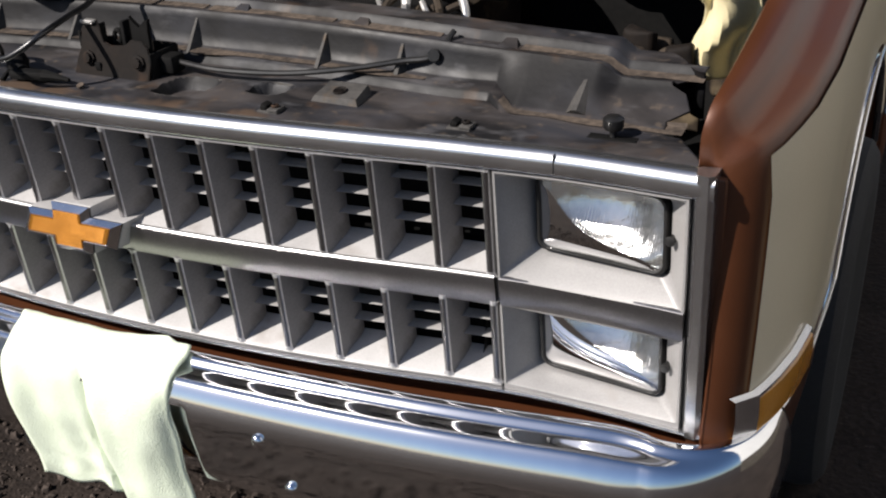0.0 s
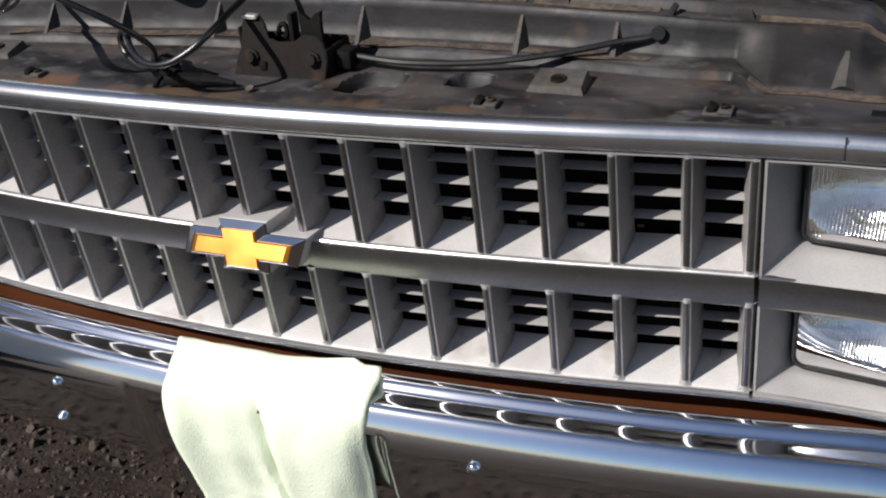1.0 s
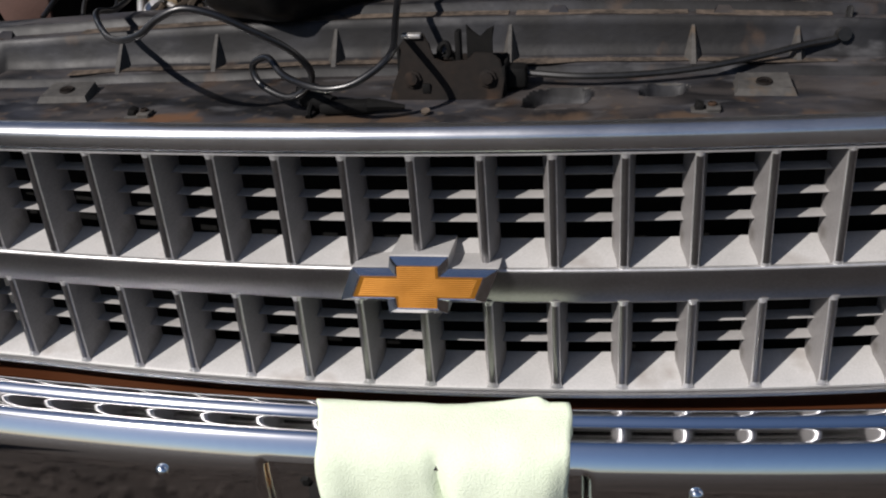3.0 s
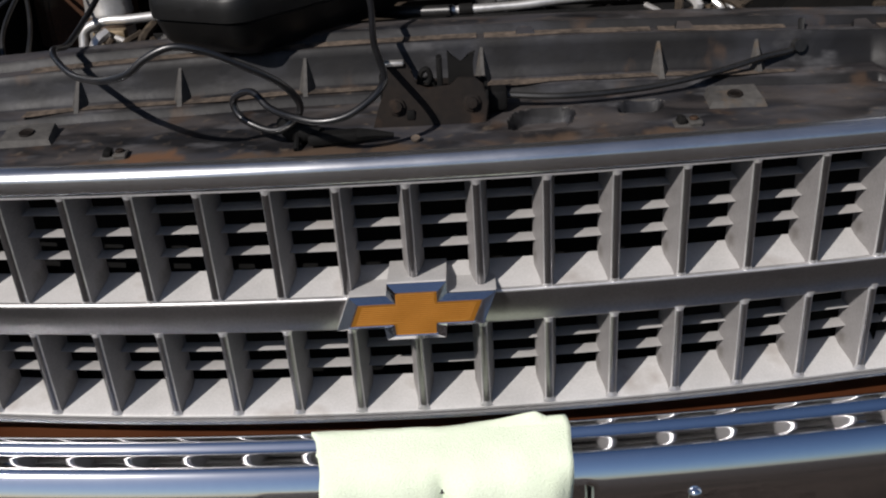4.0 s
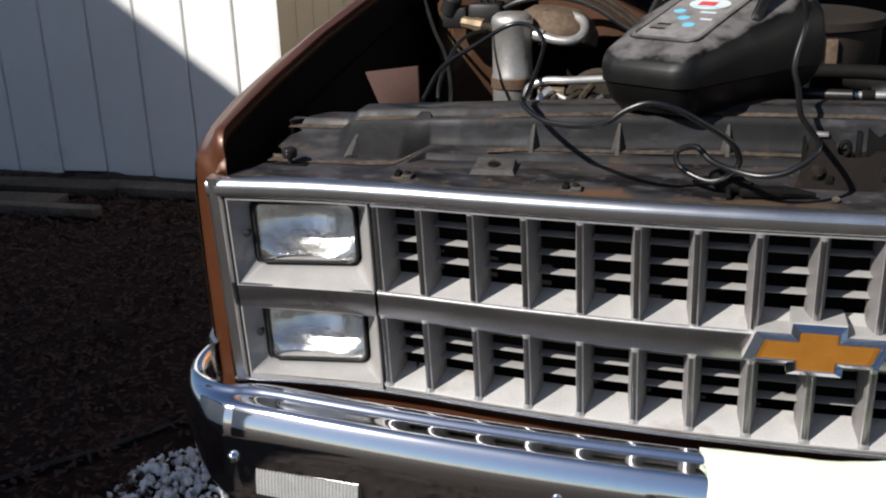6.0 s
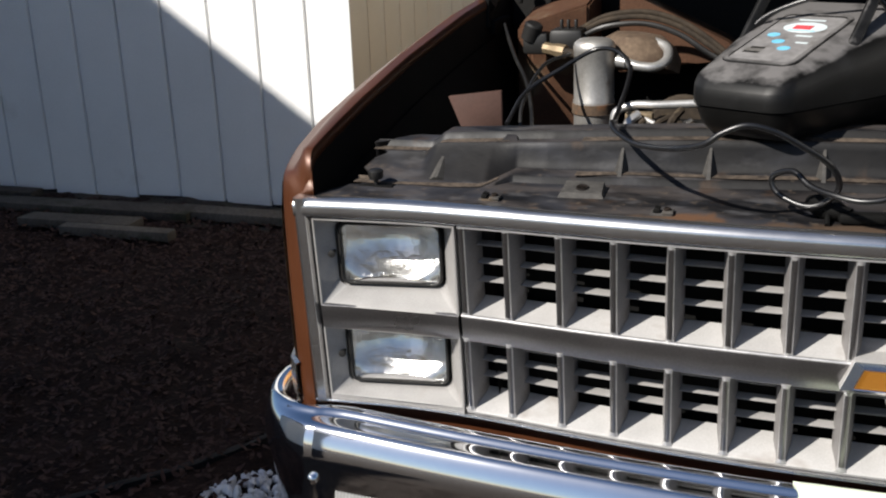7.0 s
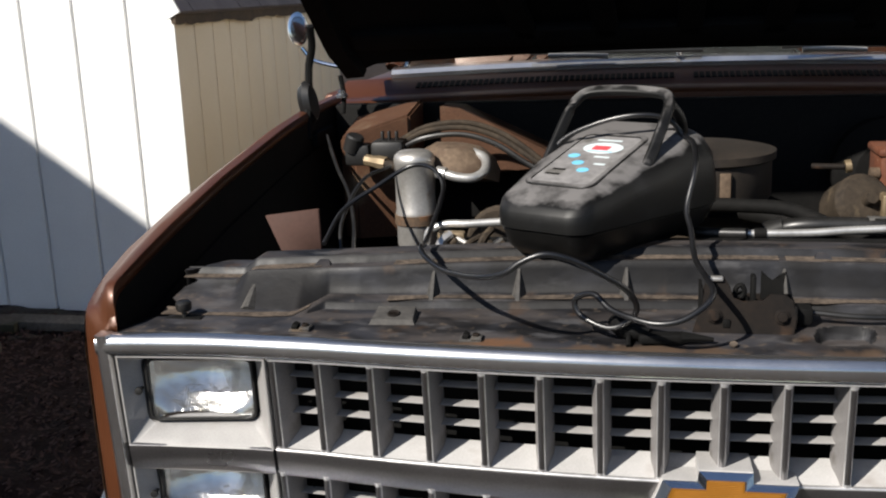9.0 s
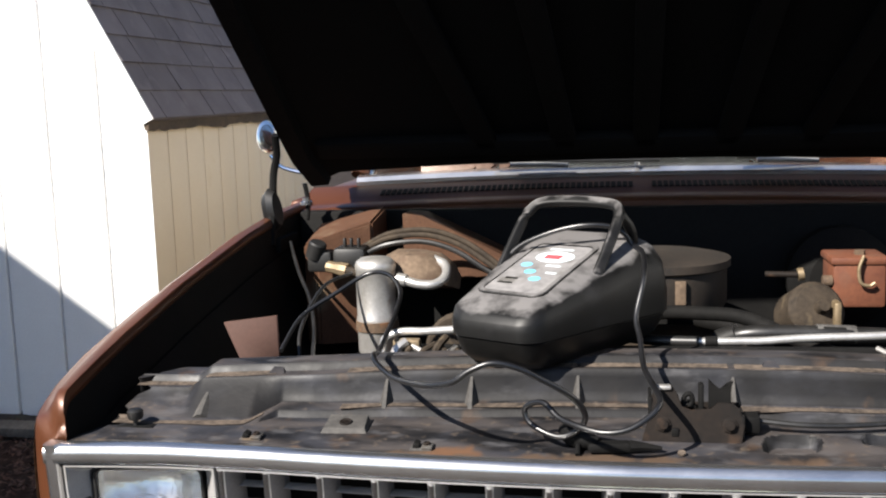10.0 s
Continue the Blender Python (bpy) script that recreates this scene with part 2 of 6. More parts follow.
OLD_WOOD = material("grey_old_board", (0.060, 0.050, 0.041), (0.13, 0.112, 0.092), 0.9, 0, 60, 6, 0.5, 0.003, per_object=0.3, stain=(0.05, 0.05, 0.03), stain_scale=7, stain_low=0.55, spec=0.2)
MULCH = material("dark_mulch", (0.010, 0.0055, 0.0045), (0.034, 0.019, 0.015), 0.95, 0, 70, 5, 0.9, 0.012, stain=(0.085, 0.050, 0.042), stain_scale=38, stain_low=0.60, spec=0.1)
GRAVEL = material("dirty_gravel_ground", (0.012, 0.0085, 0.0068), (0.036, 0.027, 0.022), 0.95, 0, 60, 3.5, 1.0, 0.02, stain=(0.085, 0.067, 0.056), stain_scale=70, stain_low=0.63, spec=0.2)
LEAF = material("dry_leaf", (0.024, 0.013, 0.0105), (0.105, 0.060, 0.048), 0.9, 0, 80, 20, 0.2, per_object=0.4, spec=0.15)
WHITE_STONE = material("white_marble_chip", (0.66, 0.65, 0.67), (0.80, 0.79, 0.80), 0.7, 0, 90, 25, 0.3, 0.002, per_object=0.12)
EDGING = material("black_bed_edging", (0.004, 0.0042, 0.005), (0.008, 0.0085, 0.010), 0.7, 0, 60, 5, 0.1, spec=0.15)
AMBER = material("amber_lens", (0.50, 0.20, 0.02), (0.60, 0.26, 0.03), 0.16, 0, 300, 20, 0.05, spec=0.7, coat=0.6)
# tan patches in the silver stand in for warm reflections of the ground
REFLECTOR = material("lamp_reflector", (0.72, 0.72, 0.71), (0.94, 0.93, 0.91), 0.17, 1.0, 90, 34, 0.40, 0.005, rough_var=0.08, stain=(0.56, 0.50, 0.38), stain_scale=30, stain_low=0.60)
DUSTY_TAB = material("dusty_grey_tab", (0.040, 0.038, 0.036), (0.082, 0.077, 0.071), 0.7, 0.0, 150, 30, 0.2, 0.0008, stain=(0.085, 0.062, 0.042), stain_scale=35, stain_low=0.6, spec=0.25)
DUST = material("tan_road_dust", (0.040, 0.033, 0.028), (0.130, 0.102, 0.080), 0.95, 0, 120, 30, 0.3, 0.001, spec=0.1)


def thin_glass(name, tint=(0.96, 0.97, 0.97), milk=0.06):
    """A thin clear pane: lets light straight through and mirrors by the Fresnel share."""
    m = bpy.data.materials.new(name)
    m.use_nodes = True
    n, l = m.node_tree.nodes, m.node_tree.links
    n.remove(n["Principled BSDF"])
    clear, gloss, mix, fres = n.new("ShaderNodeBsdfTransparent"), n.new("ShaderNodeBsdfGlossy"), n.new("ShaderNodeMixShader"), n.new("ShaderNodeFresnel")
    clear.inputs["Color"].default_value = (*tint, 1)
    gloss.inputs["Roughness"].default_value = 0.04
    fres.inputs["IOR"].default_value = 1.5
    l.new(fres.outputs[0], mix.inputs[0])
    # old glass: a little light scatters in its flutes and dust
    haze, blend = n.new("ShaderNodeBsdfTranslucent"), n.new("ShaderNodeMixShader")
    film, both = n.new("ShaderNodeBsdfDiffuse"), n.new("ShaderNodeMixShader")
    film.inputs["Color"].default_value = haze.inputs["Color"].default_value = (0.80, 0.80, 0.77, 1)
    both.inputs[0].default_value, blend.inputs[0].default_value = 0.5, milk
    l.new(film.outputs[0], both.inputs[1])
    l.new(haze.outputs[0], both.inputs[2])
    l.new(clear.outputs[0], blend.inputs[1])
    l.new(both.outputs[0], blend.inputs[2])
    l.new(blend.outputs[0], mix.inputs[1])
    l.new(gloss.outputs[0], mix.inputs[2])
    l.new(mix.outputs[0], n["Material Output"].inputs["Surface"])
    return m


LAMP_GLASS = thin_glass("headlamp_glass", milk=0.09)
PANE_GLASS = glass("windscreen_glass", (0.75, 0.85, 0.82), 0.0)
PARK_GLASS = material("frosted_park_lens", (0.34, 0.34, 0.33), (0.46, 0.46, 0.45), 0.25, 0.2, 300, 20, 0.05, spec=0.7, coat=0.5)
PLATE_ORANGE = material("orange_plate_paint", (0.36, 0.14, 0.02), (0.45, 0.18, 0.03), 0.4, 0, 200, 20, 0.05)
SOIL = material("grey_brown_soil", (0.030, 0.024, 0.019), (0.085, 0.070, 0.056), 0.95, 0, 60, 5, 0.8, 0.01, stain=(0.10, 0.10, 0.06), stain_scale=4, stain_low=0.58, spec=0.1)
WORN = material("worn_highlight_steel", (0.16, 0.157, 0.155), (0.45, 0.44, 0.43), 0.45, 0.2, 60, 30, 0.2, 0.0008)
PEBBLE = material("grey_brown_pebble", (0.028, 0.020, 0.016), (0.085, 0.066, 0.055), 0.9, 0, 90, 30, 0.4, 0.002, stain=(0.24, 0.205, 0.18), stain_scale=9, stain_low=0.66, spec=0.3)
SIDING_HOUSE = material("house_siding", (0.70, 0.69, 0.66), (0.80, 0.79, 0.76), 0.7, 0, 60, 2, 0.2)


# ---- mesh helpers ----
def place(ob, parent):
    if parent is not None:
        ob.parent = parent
        ob.matrix_parent_inverse = parent.matrix_basis.inverted() if parent.parent is None else Matrix()
    return ob


def shade(me, angle=38):
    for poly in me.polygons:
        poly.use_smooth = True
    me.set_sharp_from_angle(angle=radians(angle))


def finish(name, bm, mat, angle=38):
    bmesh.ops.recalc_face_normals(bm, faces=bm.faces[:])
    me = bpy.data.meshes.new(name)
    bm.to_mesh(me)
    bm.free()
    me.materials.append(mat)
    shade(me, angle)
    return me


def part(name, bm, mat, parent, label="", angle=38):
    ob = place(new(name, finish(name, bm, mat, angle)), parent)
    return tagged(ob, label)


def piece(name, me, parent, m):
    ob = place(new(name, me), parent)
    ob.matrix_basis = m
    return ob


def thing(name, at, label, category, group="", kind=""):
    ob = new(name)
    ob.empty_display_size = 0.1
    ob.matrix_basis = Matrix.Translation(at)
    return tagged(ob, label, category, group, kind)


def single(name, bm, mat, label, category, group="", kind="", angle=38):
    ob = new(name, finish(name, bm, mat, angle))
    return tagged(ob, label, category, group, kind)


def box(x0, x1, y0, y1, z0, z1, bevel=0.0, bm=None, m=None, seg=2):
    bm2 = bmesh.new()
    bmesh.ops.create_cube(bm2, size=1.0)
    for v in bm2.verts:
        v.co = Vector(((x0 + x1) / 2 + v.co.x * (x1 - x0), (y0 + y1) / 2 + v.co.y * (y1 - y0), (z0 + z1) / 2 + v.co.z * (z1 - z0)))
    if bevel:
        bmesh.ops.bevel(bm2, geom=bm2.edges[:], offset=bevel, segments=seg, affect="EDGES", profile=0.5)
    if m is not None:
        bm2.transform(m)
    return join(bm, bm2)


def join(bm, other):
    if bm is None:
        return other
    tmp = bpy.data.meshes.new("tmp")
    other.to_mesh(tmp)
    other.free()
    bm.from_mesh(tmp)
    bpy.data.meshes.remove(tmp)
    return bm


def surface(rows, closed_u=False, closed_v=False, bm=None, cap=False):
    """A sheet through rows of points; closed_u joins each row's ends, closed_v the last row to the first."""
    b = bm or bmesh.new()
    vs = [[b.verts.new(p) for p in r] for r in rows]
    nr, nc = len(vs), len(vs[0])
    for i in range(nr if closed_v else nr - 1):
        for j in range(nc if closed_u else nc - 1):
            q = [vs[i][j], vs[i][(j + 1) % nc], vs[(i + 1) % nr][(j + 1) % nc], vs[(i + 1) % nr][j]]
            b.faces.new(q)
    if cap:
        b.faces.new(vs[0])
        b.faces.new(vs[-1])
    return b


def smooth_line(points, steps=8):
    p = [Vector(q) for q in points]
    p = [2 * p[0] - p[1]] + p + [2 * p[-1] - p[-2]]
    out = []
    for i in range(1, len(p) - 2):
        a, b, c, d = p[i - 1:i + 3]
        for k in range(steps):
            t = k / steps
            out.append(0.5 * ((2 * b) + (c - a) * t + (2 * a - 5 * b + 4 * c - d) * t * t + (3 * b - a - 3 * c + d) * t ** 3))
    return out + [p[-2]]


def tube(points, r, seg=10, steps=8, bm=None, curved=True):
    """A round rod or hose along points; r is one radius or a function of 0..1."""
    line = smooth_line(points, steps) if curved else [Vector(q) for q in points]
    rows, side = [], None
    for i, q in enumerate(line):
        d = (line[min(i + 1, len(line) - 1)] - line[max(i - 1, 0)]).normalized()
        side = d.orthogonal().normalized() if side is None else (side - d * side.dot(d)).normalized()
        up = d.cross(side)
        rr = r(i / (len(line) - 1)) if callable(r) else r
        rows.append([q + (side * math.cos(2 * math.pi * k / seg) + up * math.sin(2 * math.pi * k / seg)) * rr for k in range(seg)])
    b2 = surface(rows, closed_u=True, cap=True)
    return join(bm, b2)


def lathe(profile, seg=32, m=None, bm=None):
    """Turns (radius, height) points round z, then places them with m."""
    rows = [[Vector((max(r, 1e-4) * math.cos(2 * math.pi * k / seg), max(r, 1e-4) * math.sin(2 * math.pi * k / seg), z)) for k in range(seg)] for r, z in profile]
    b2 = surface(rows, closed_u=True, cap=True)
    if m is not None:
        b2.transform(m)
    return join(bm, b2)


def rounded(w, h, r, n=5):
    """Outline of a rounded rectangle, centred."""
    out = []
    for cx, cz, a0 in ((w / 2 - r, h / 2 - r, 0), (-w / 2 + r, h / 2 - r, 90), (-w / 2 + r, -h / 2 + r, 180), (w / 2 - r, -h / 2 + r, 270)):
        for k in range(n + 1):
            a = radians(a0 + 90 * k / n)
            out.append((cx + r * math.cos(a), cz + r * math.sin(a)))
    return out


def prism(outline, y0, y1, m=None, bm=None, bevel=0.0):
    """An x-z outline pushed from y0 to y1."""
    b2 = surface([[Vector((x, y0, z)) for x, z in outline], [Vector((x, y1, z)) for x, z in outline]], closed_u=True, cap=True)
    if bevel:
        bmesh.ops.bevel(b2, geom=[e for e in b2.edges if abs(e.verts[0].co.y - e.verts[1].co.y) < 1e-6], offset=bevel, segments=2, affect="EDGES")
    if m is not None:
        b2.transform(m)
    return join(bm, b2)


def lerp_table(table, x):
    if x <= table[0][0]:
        return table[0][1]
    for (a, fa), (b, fb) in zip(table, table[1:]):
        if x <= b:
            t = (x - a) / (b - a)
            return fa + (fb - fa) * t
    return table[-1][1]


def ease(t):
    t = max(0.0, min(1.0, t))
    return t * t * (3 - 2 * t)


# ---- the ground ----
def ground_height(x, y):
    return 0.012 * noise.noise((x * 0.9, y * 0.9, 0)) + 0.008 * noise.noise((x * 4, y * 4, 3)) + 0.007 * noise.noise((x * 13, y * 13, 5))


def make_ground():
    """One sheet, fine near the truck and reaching the horizon."""
    def steps(lo, hi, n, far):
        return [-far, -far / 4, -far / 16] + [lo + (hi - lo) * i / n for i in range(n + 1)] + [far / 16, far / 4, far]
    xs, ys = steps(-7, 5, 260, 1500), steps(-7, 7, 280, 1500)
    rows = [[Vector((x, y, ground_height(x, y) if abs(x) < 7 and abs(y) < 7 else 0.0)) for x in xs] for y in ys]
    single("ground", surface(rows), GRAVEL, "dirty grey-brown gravel ground with small stones", "ground", kind="structure")


make_ground()


def make_pebbles():
    """Loose stones and clods of the yard in front of and under the truck's nose."""
    rng = random.Random(21)
    verts, faces = [], []
    b = bmesh.new()
    bmesh.ops.create_icosphere(b, subdivisions=1, radius=1.0)
    unit, tris = [v.co.copy() for v in b.verts], [tuple(v.index for v in f.verts) for f in b.faces]
    b.free()
    for i in range(9000):
        x, y = rng.uniform(-1.32, 0.75), rng.uniform(-0.75, 1.05)
        size = 0.0035 + 0.013 * rng.random() ** 4
        m = pose(x, y, ground_height(x, y) + size * 0.15, rng.uniform(0, 360), rng.uniform(0, 360), rng.uniform(0, 360)) @ Matrix.Diagonal((size * rng.uniform(0.8, 1.5), size, size * rng.uniform(0.5, 0.9), 1))
        k = len(verts)
        verts += [m @ (v * rng.uniform(0.75, 1.15)) for v in unit]
        faces += [tuple(k + j for j in t) for t in tris]
    me = bpy.data.meshes.new("pebbles")
    me.from_pydata(verts, [], faces)
    me.materials.append(PEBBLE)
    tagged(new("pebbles", me), "loose grey-brown stones and clods on the ground", "stones", kind="stuff")


make_pebbles()


# ---- garden shed with a gambrel roof, beside the truck ----
SHED_Y, SHED_X, SHED_EAVE = 3.2, -2.183, 1.44
GROOVE = 0.2635


def make_shed():
    shed = thing("shed", (SHED_X - 1.5, SHED_Y + 1.2, 0), "small white-painted gambrel shed with vertical grooved siding", "shed")
    ridge_x = SHED_X - 1.55
    outline_top = [(SHED_X, 1.46), (SHED_X - 0.50, 2.46), (ridge_x, 2.95), (2 * ridge_x - SHED_X + 0.50, 2.46), (2 * ridge_x - SHED_X, 1.46)]
    front = part("front_wall", bmesh_wall_core(outline_top), WHITE_WOOD, shed, "white sheathing behind the grooved front boards")
    rng = random.Random(3)
    x = SHED_X - 0.004
    while x > 2 * ridge_x - SHED_X + 0.05:
        x1 = max(x - (GROOVE if x < SHED_X - 0.1 else 0.226), 2 * ridge_x - SHED_X)
        b = bmesh.new()
        bottom = 0.02 + rng.uniform(0.0, 0.05)
        n = 10
        zt0, zt1 = lerp_table(sorted(outline_top), x), lerp_table(sorted(outline_top), x1)
        lo, hi = x1 + 0.0042, x - 0.0042
        rows = []
        for i in range(n + 1):
            t = i / n
            rows.append([Vector((lo, SHED_Y - 0.004, bottom + 0.03 * noise.noise((lo * 3, 1, 1)) + (zt1 - bottom) * t)),
                         Vector((lo + 0.004, SHED_Y - 0.017, bottom + 0.03 * noise.noise((lo * 3, 1, 1)) + (zt1 - bottom) * t)),
                         Vector((hi - 0.004, SHED_Y - 0.017 + 0.001 * noise.noise((x, t * 4, 7)), bottom + 0.03 * noise.noise((hi * 3, 5, 1)) + (zt0 - bottom) * t)),
                         Vector((hi, SHED_Y - 0.004, bottom + 0.03 * noise.noise((hi * 3, 5, 1)) + (zt0 - bottom) * t))])
        part("board", surface(rows, bm=b), WHITE_WOOD, front)
        x = x1
    side = part("side_wall", box(SHED_X - 0.06, SHED_X - 0.012, SHED_Y + 0.002, SHED_Y + 2.6, 0.03, SHED_EAVE), TAN_WOOD, shed, "tan-painted side wall in the shade")
    y = SHED_Y - 0.018
    while y < SHED_Y + 2.5:
        part("board", box(SHED_X - 0.013, SHED_X + 0.001, y + 0.004, y + 0.216, 0.04, SHED_EAVE - 0.01, 0.002), TAN_WOOD, side)
        y += 0.22
    # torn dark edge under the shingles
    rows = []
    for i in range(46):
        y = SHED_Y - 0.06 + i * 0.06
        low = SHED_EAVE - 0.035 - 0.03 * max(0, noise.noise((y * 3.1, 2.0, 0))) - 0.012 * noise.noise((y * 14, 3.0, 0))
        rows.append([Vector((SHED_X + 0.004, y, SHED_EAVE + 0.03)), Vector((SHED_X + 0.030, y, SHED_EAVE + 0.01)), Vector((SHED_X + 0.026, y, low)), Vector((SHED_X + 0.008, y, low + 0.004))])
    part("fascia", surface(rows, closed_u=True, cap=True), FASCIA, shed, "rotten dark eave board with a ragged edge")
    # steep lower slope, then the flatter upper one
    def slope(a, b, name, label):
        (xa, za), (xb, zb) = a, b
        d = Vector((xb - xa, 0, zb - za))
        nrm = Vector((d.z, 0, -d.x)).normalized()
        if nrm.z < 0:
            nrm = -nrm
        base = [Vector((xa, 0, za)) + nrm * 0.012, Vector((xb, 0, zb)) + nrm * 0.012, Vector((xb, 0, zb)) - nrm * 0.03, Vector((xa, 0, za)) - nrm * 0.03]
        roof = part(name, surface([[q + Vector((0, yy, 0)) for q in base] for yy in (SHED_Y - 0.05, SHED_Y + 2.65)], closed_u=True, cap=True), SHINGLE, shed, label)
        return roof, d, nrm
    right, d, nrm = slope((SHED_X + 0.035, SHED_EAVE + 0.01), (SHED_X - 0.50, 2.48), "roof", "grey asphalt shingle roof slope")
    course, along = 0.145, d.normalized()
    foot = Vector((SHED_X + 0.035, 0, SHED_EAVE + 0.01))
    edge = [foot + nrm * 0.022, foot + d + nrm * 0.022, foot + d - nrm * 0.06, foot - nrm * 0.06]
    part("rake_board", surface([[q + Vector((0, yy, 0)) for q in edge] for yy in (SHED_Y - 0.068, SHED_Y - 0.056)], closed_u=True, cap=True), WHITE_WOOD, shed)
    k, z = 0, 0.0
    while z < d.length - 0.02:
        yy = SHED_Y - 0.055 - rng.uniform(0, 0.2)
        while yy < SHED_Y + 2.6:
            w = 0.30
            y0, y1 = max(yy, SHED_Y - 0.055), yy + w - 0.006
            if y1 - y0 > 0.03:
                o = Vector((SHED_X + 0.035, 0, SHED_EAVE + 0.01)) + nrm * 0.014 + along * z
                top = o + along * (course + 0.02)
                lift = 0.012 + rng.uniform(-0.002, 0.004)
                b = bmesh.new()
                q = [(o + nrm * lift), (o + nrm * (lift - 0.006)), top - nrm * 0.001, top + nrm * 0.002]
                surface([[v + Vector((0, y0, 0)) for v in q], [v + Vector((0, y1, 0)) for v in q]], closed_u=True, cap=True, bm=b)
                part("shingle", b, SHINGLE, right)
            yy += w
        z += course
        k += 1
    slope((SHED_X - 0.49, 2.475), (ridge_x, 2.97), "upper_roof", "grey shingle upper roof slope")
    slope((2 * ridge_x - SHED_X + 0.49, 2.475), (ridge_x, 2.97), "upper_roof", "grey shingle upper roof slope")
    slope((2 * ridge_x - SHED_X - 0.035, SHED_EAVE + 0.01), (2 * ridge_x - SHED_X + 0.50, 2.48), "roof", "grey shingle roof slope")
    part("corner_trim", box(SHED_X - 0.075, SHED_X + 0.003, SHED_Y - 0.024, SHED_Y - 0.016, 0.05, SHED_EAVE + 0.03, 0.002), WHITE_WOOD, shed)
    return shed


def bmesh_wall_core(top):
    pts = [(top[-1][0], 0.06)] + [(x, z) for x, z in reversed(top)] + [(top[0][0], 0.06)]
    return prism(pts, SHED_Y, SHED_Y + 0.05)


make_shed()


# ---- unseen house, added so its gable shades the shed and the bed ----
def make_house():
    run = TO_SUN / TO_SUN.z
    eave_z = 3.3
    base = Vector((-1.25, 2.39, 0.0)) + run * eave_z
    pitch = 0.742
    ex, ey = base.x, base.y
    rx = ex - 4.2
    rz = eave_z + 4.2 * pitch
    house = thing("house", (rx, ey - 1.7, 0), "unseen house with pale siding and a shingle gable roof, added to shade the shed", "house")
    part("wall", prism([(ex - 0.35, -0.05), (ex - 0.35, eave_z - 0.15), (rx, rz - 0.30), (2 * rx - ex + 0.35, eave_z - 0.15), (2 * rx - ex + 0.35, -0.05)], ey - 3.2, ey - 0.3), SIDING_HOUSE, house)
    for s in (1, -1):
        xe = ex if s > 0 else 2 * rx - ex
        part("roof", prism([(xe, eave_z - 0.12), (xe, eave_z), (rx, rz), (rx, rz - 0.16)], ey - 3.5, ey), SHINGLE, house)
    # boards of the gable side that faces the yard
    for i in range(20):
        part("clapboard", box(ex - 0.36, ex - 0.335, ey - 3.2, ey - 0.3, 0.05 + i * 0.15, 0.05 + i * 0.15 + 0.146, 0.004), SIDING_HOUSE, house)


make_house()


def make_bounce_wall():
    """Unseen pale siding over a dark base, added to light the truck's other side."""
    wall = single("wall_east", box(4.2, 4.4, -0.3, 9.0, 0.9, 6.2), SIDING_HOUSE, "unseen pale siding wall, added to bounce light onto the truck", "wall", kind="structure")
    # dark foot, added to keep the pale wall out of the bumper's end
    part("wall_base", box(4.18, 4.4, -0.3, 9.0, -0.05, 0.896), OLD_WOOD, wall)
    board = finish("clapboard", box(-0.012, 0.012, -4.64, 4.64, 0.0, 0.146, 0.004), SIDING_HOUSE)
    for i in range(35):
        piece("clapboard", board, wall, pose(4.190, 4.35, 0.9 + 0.15 * i))


make_bounce_wall()


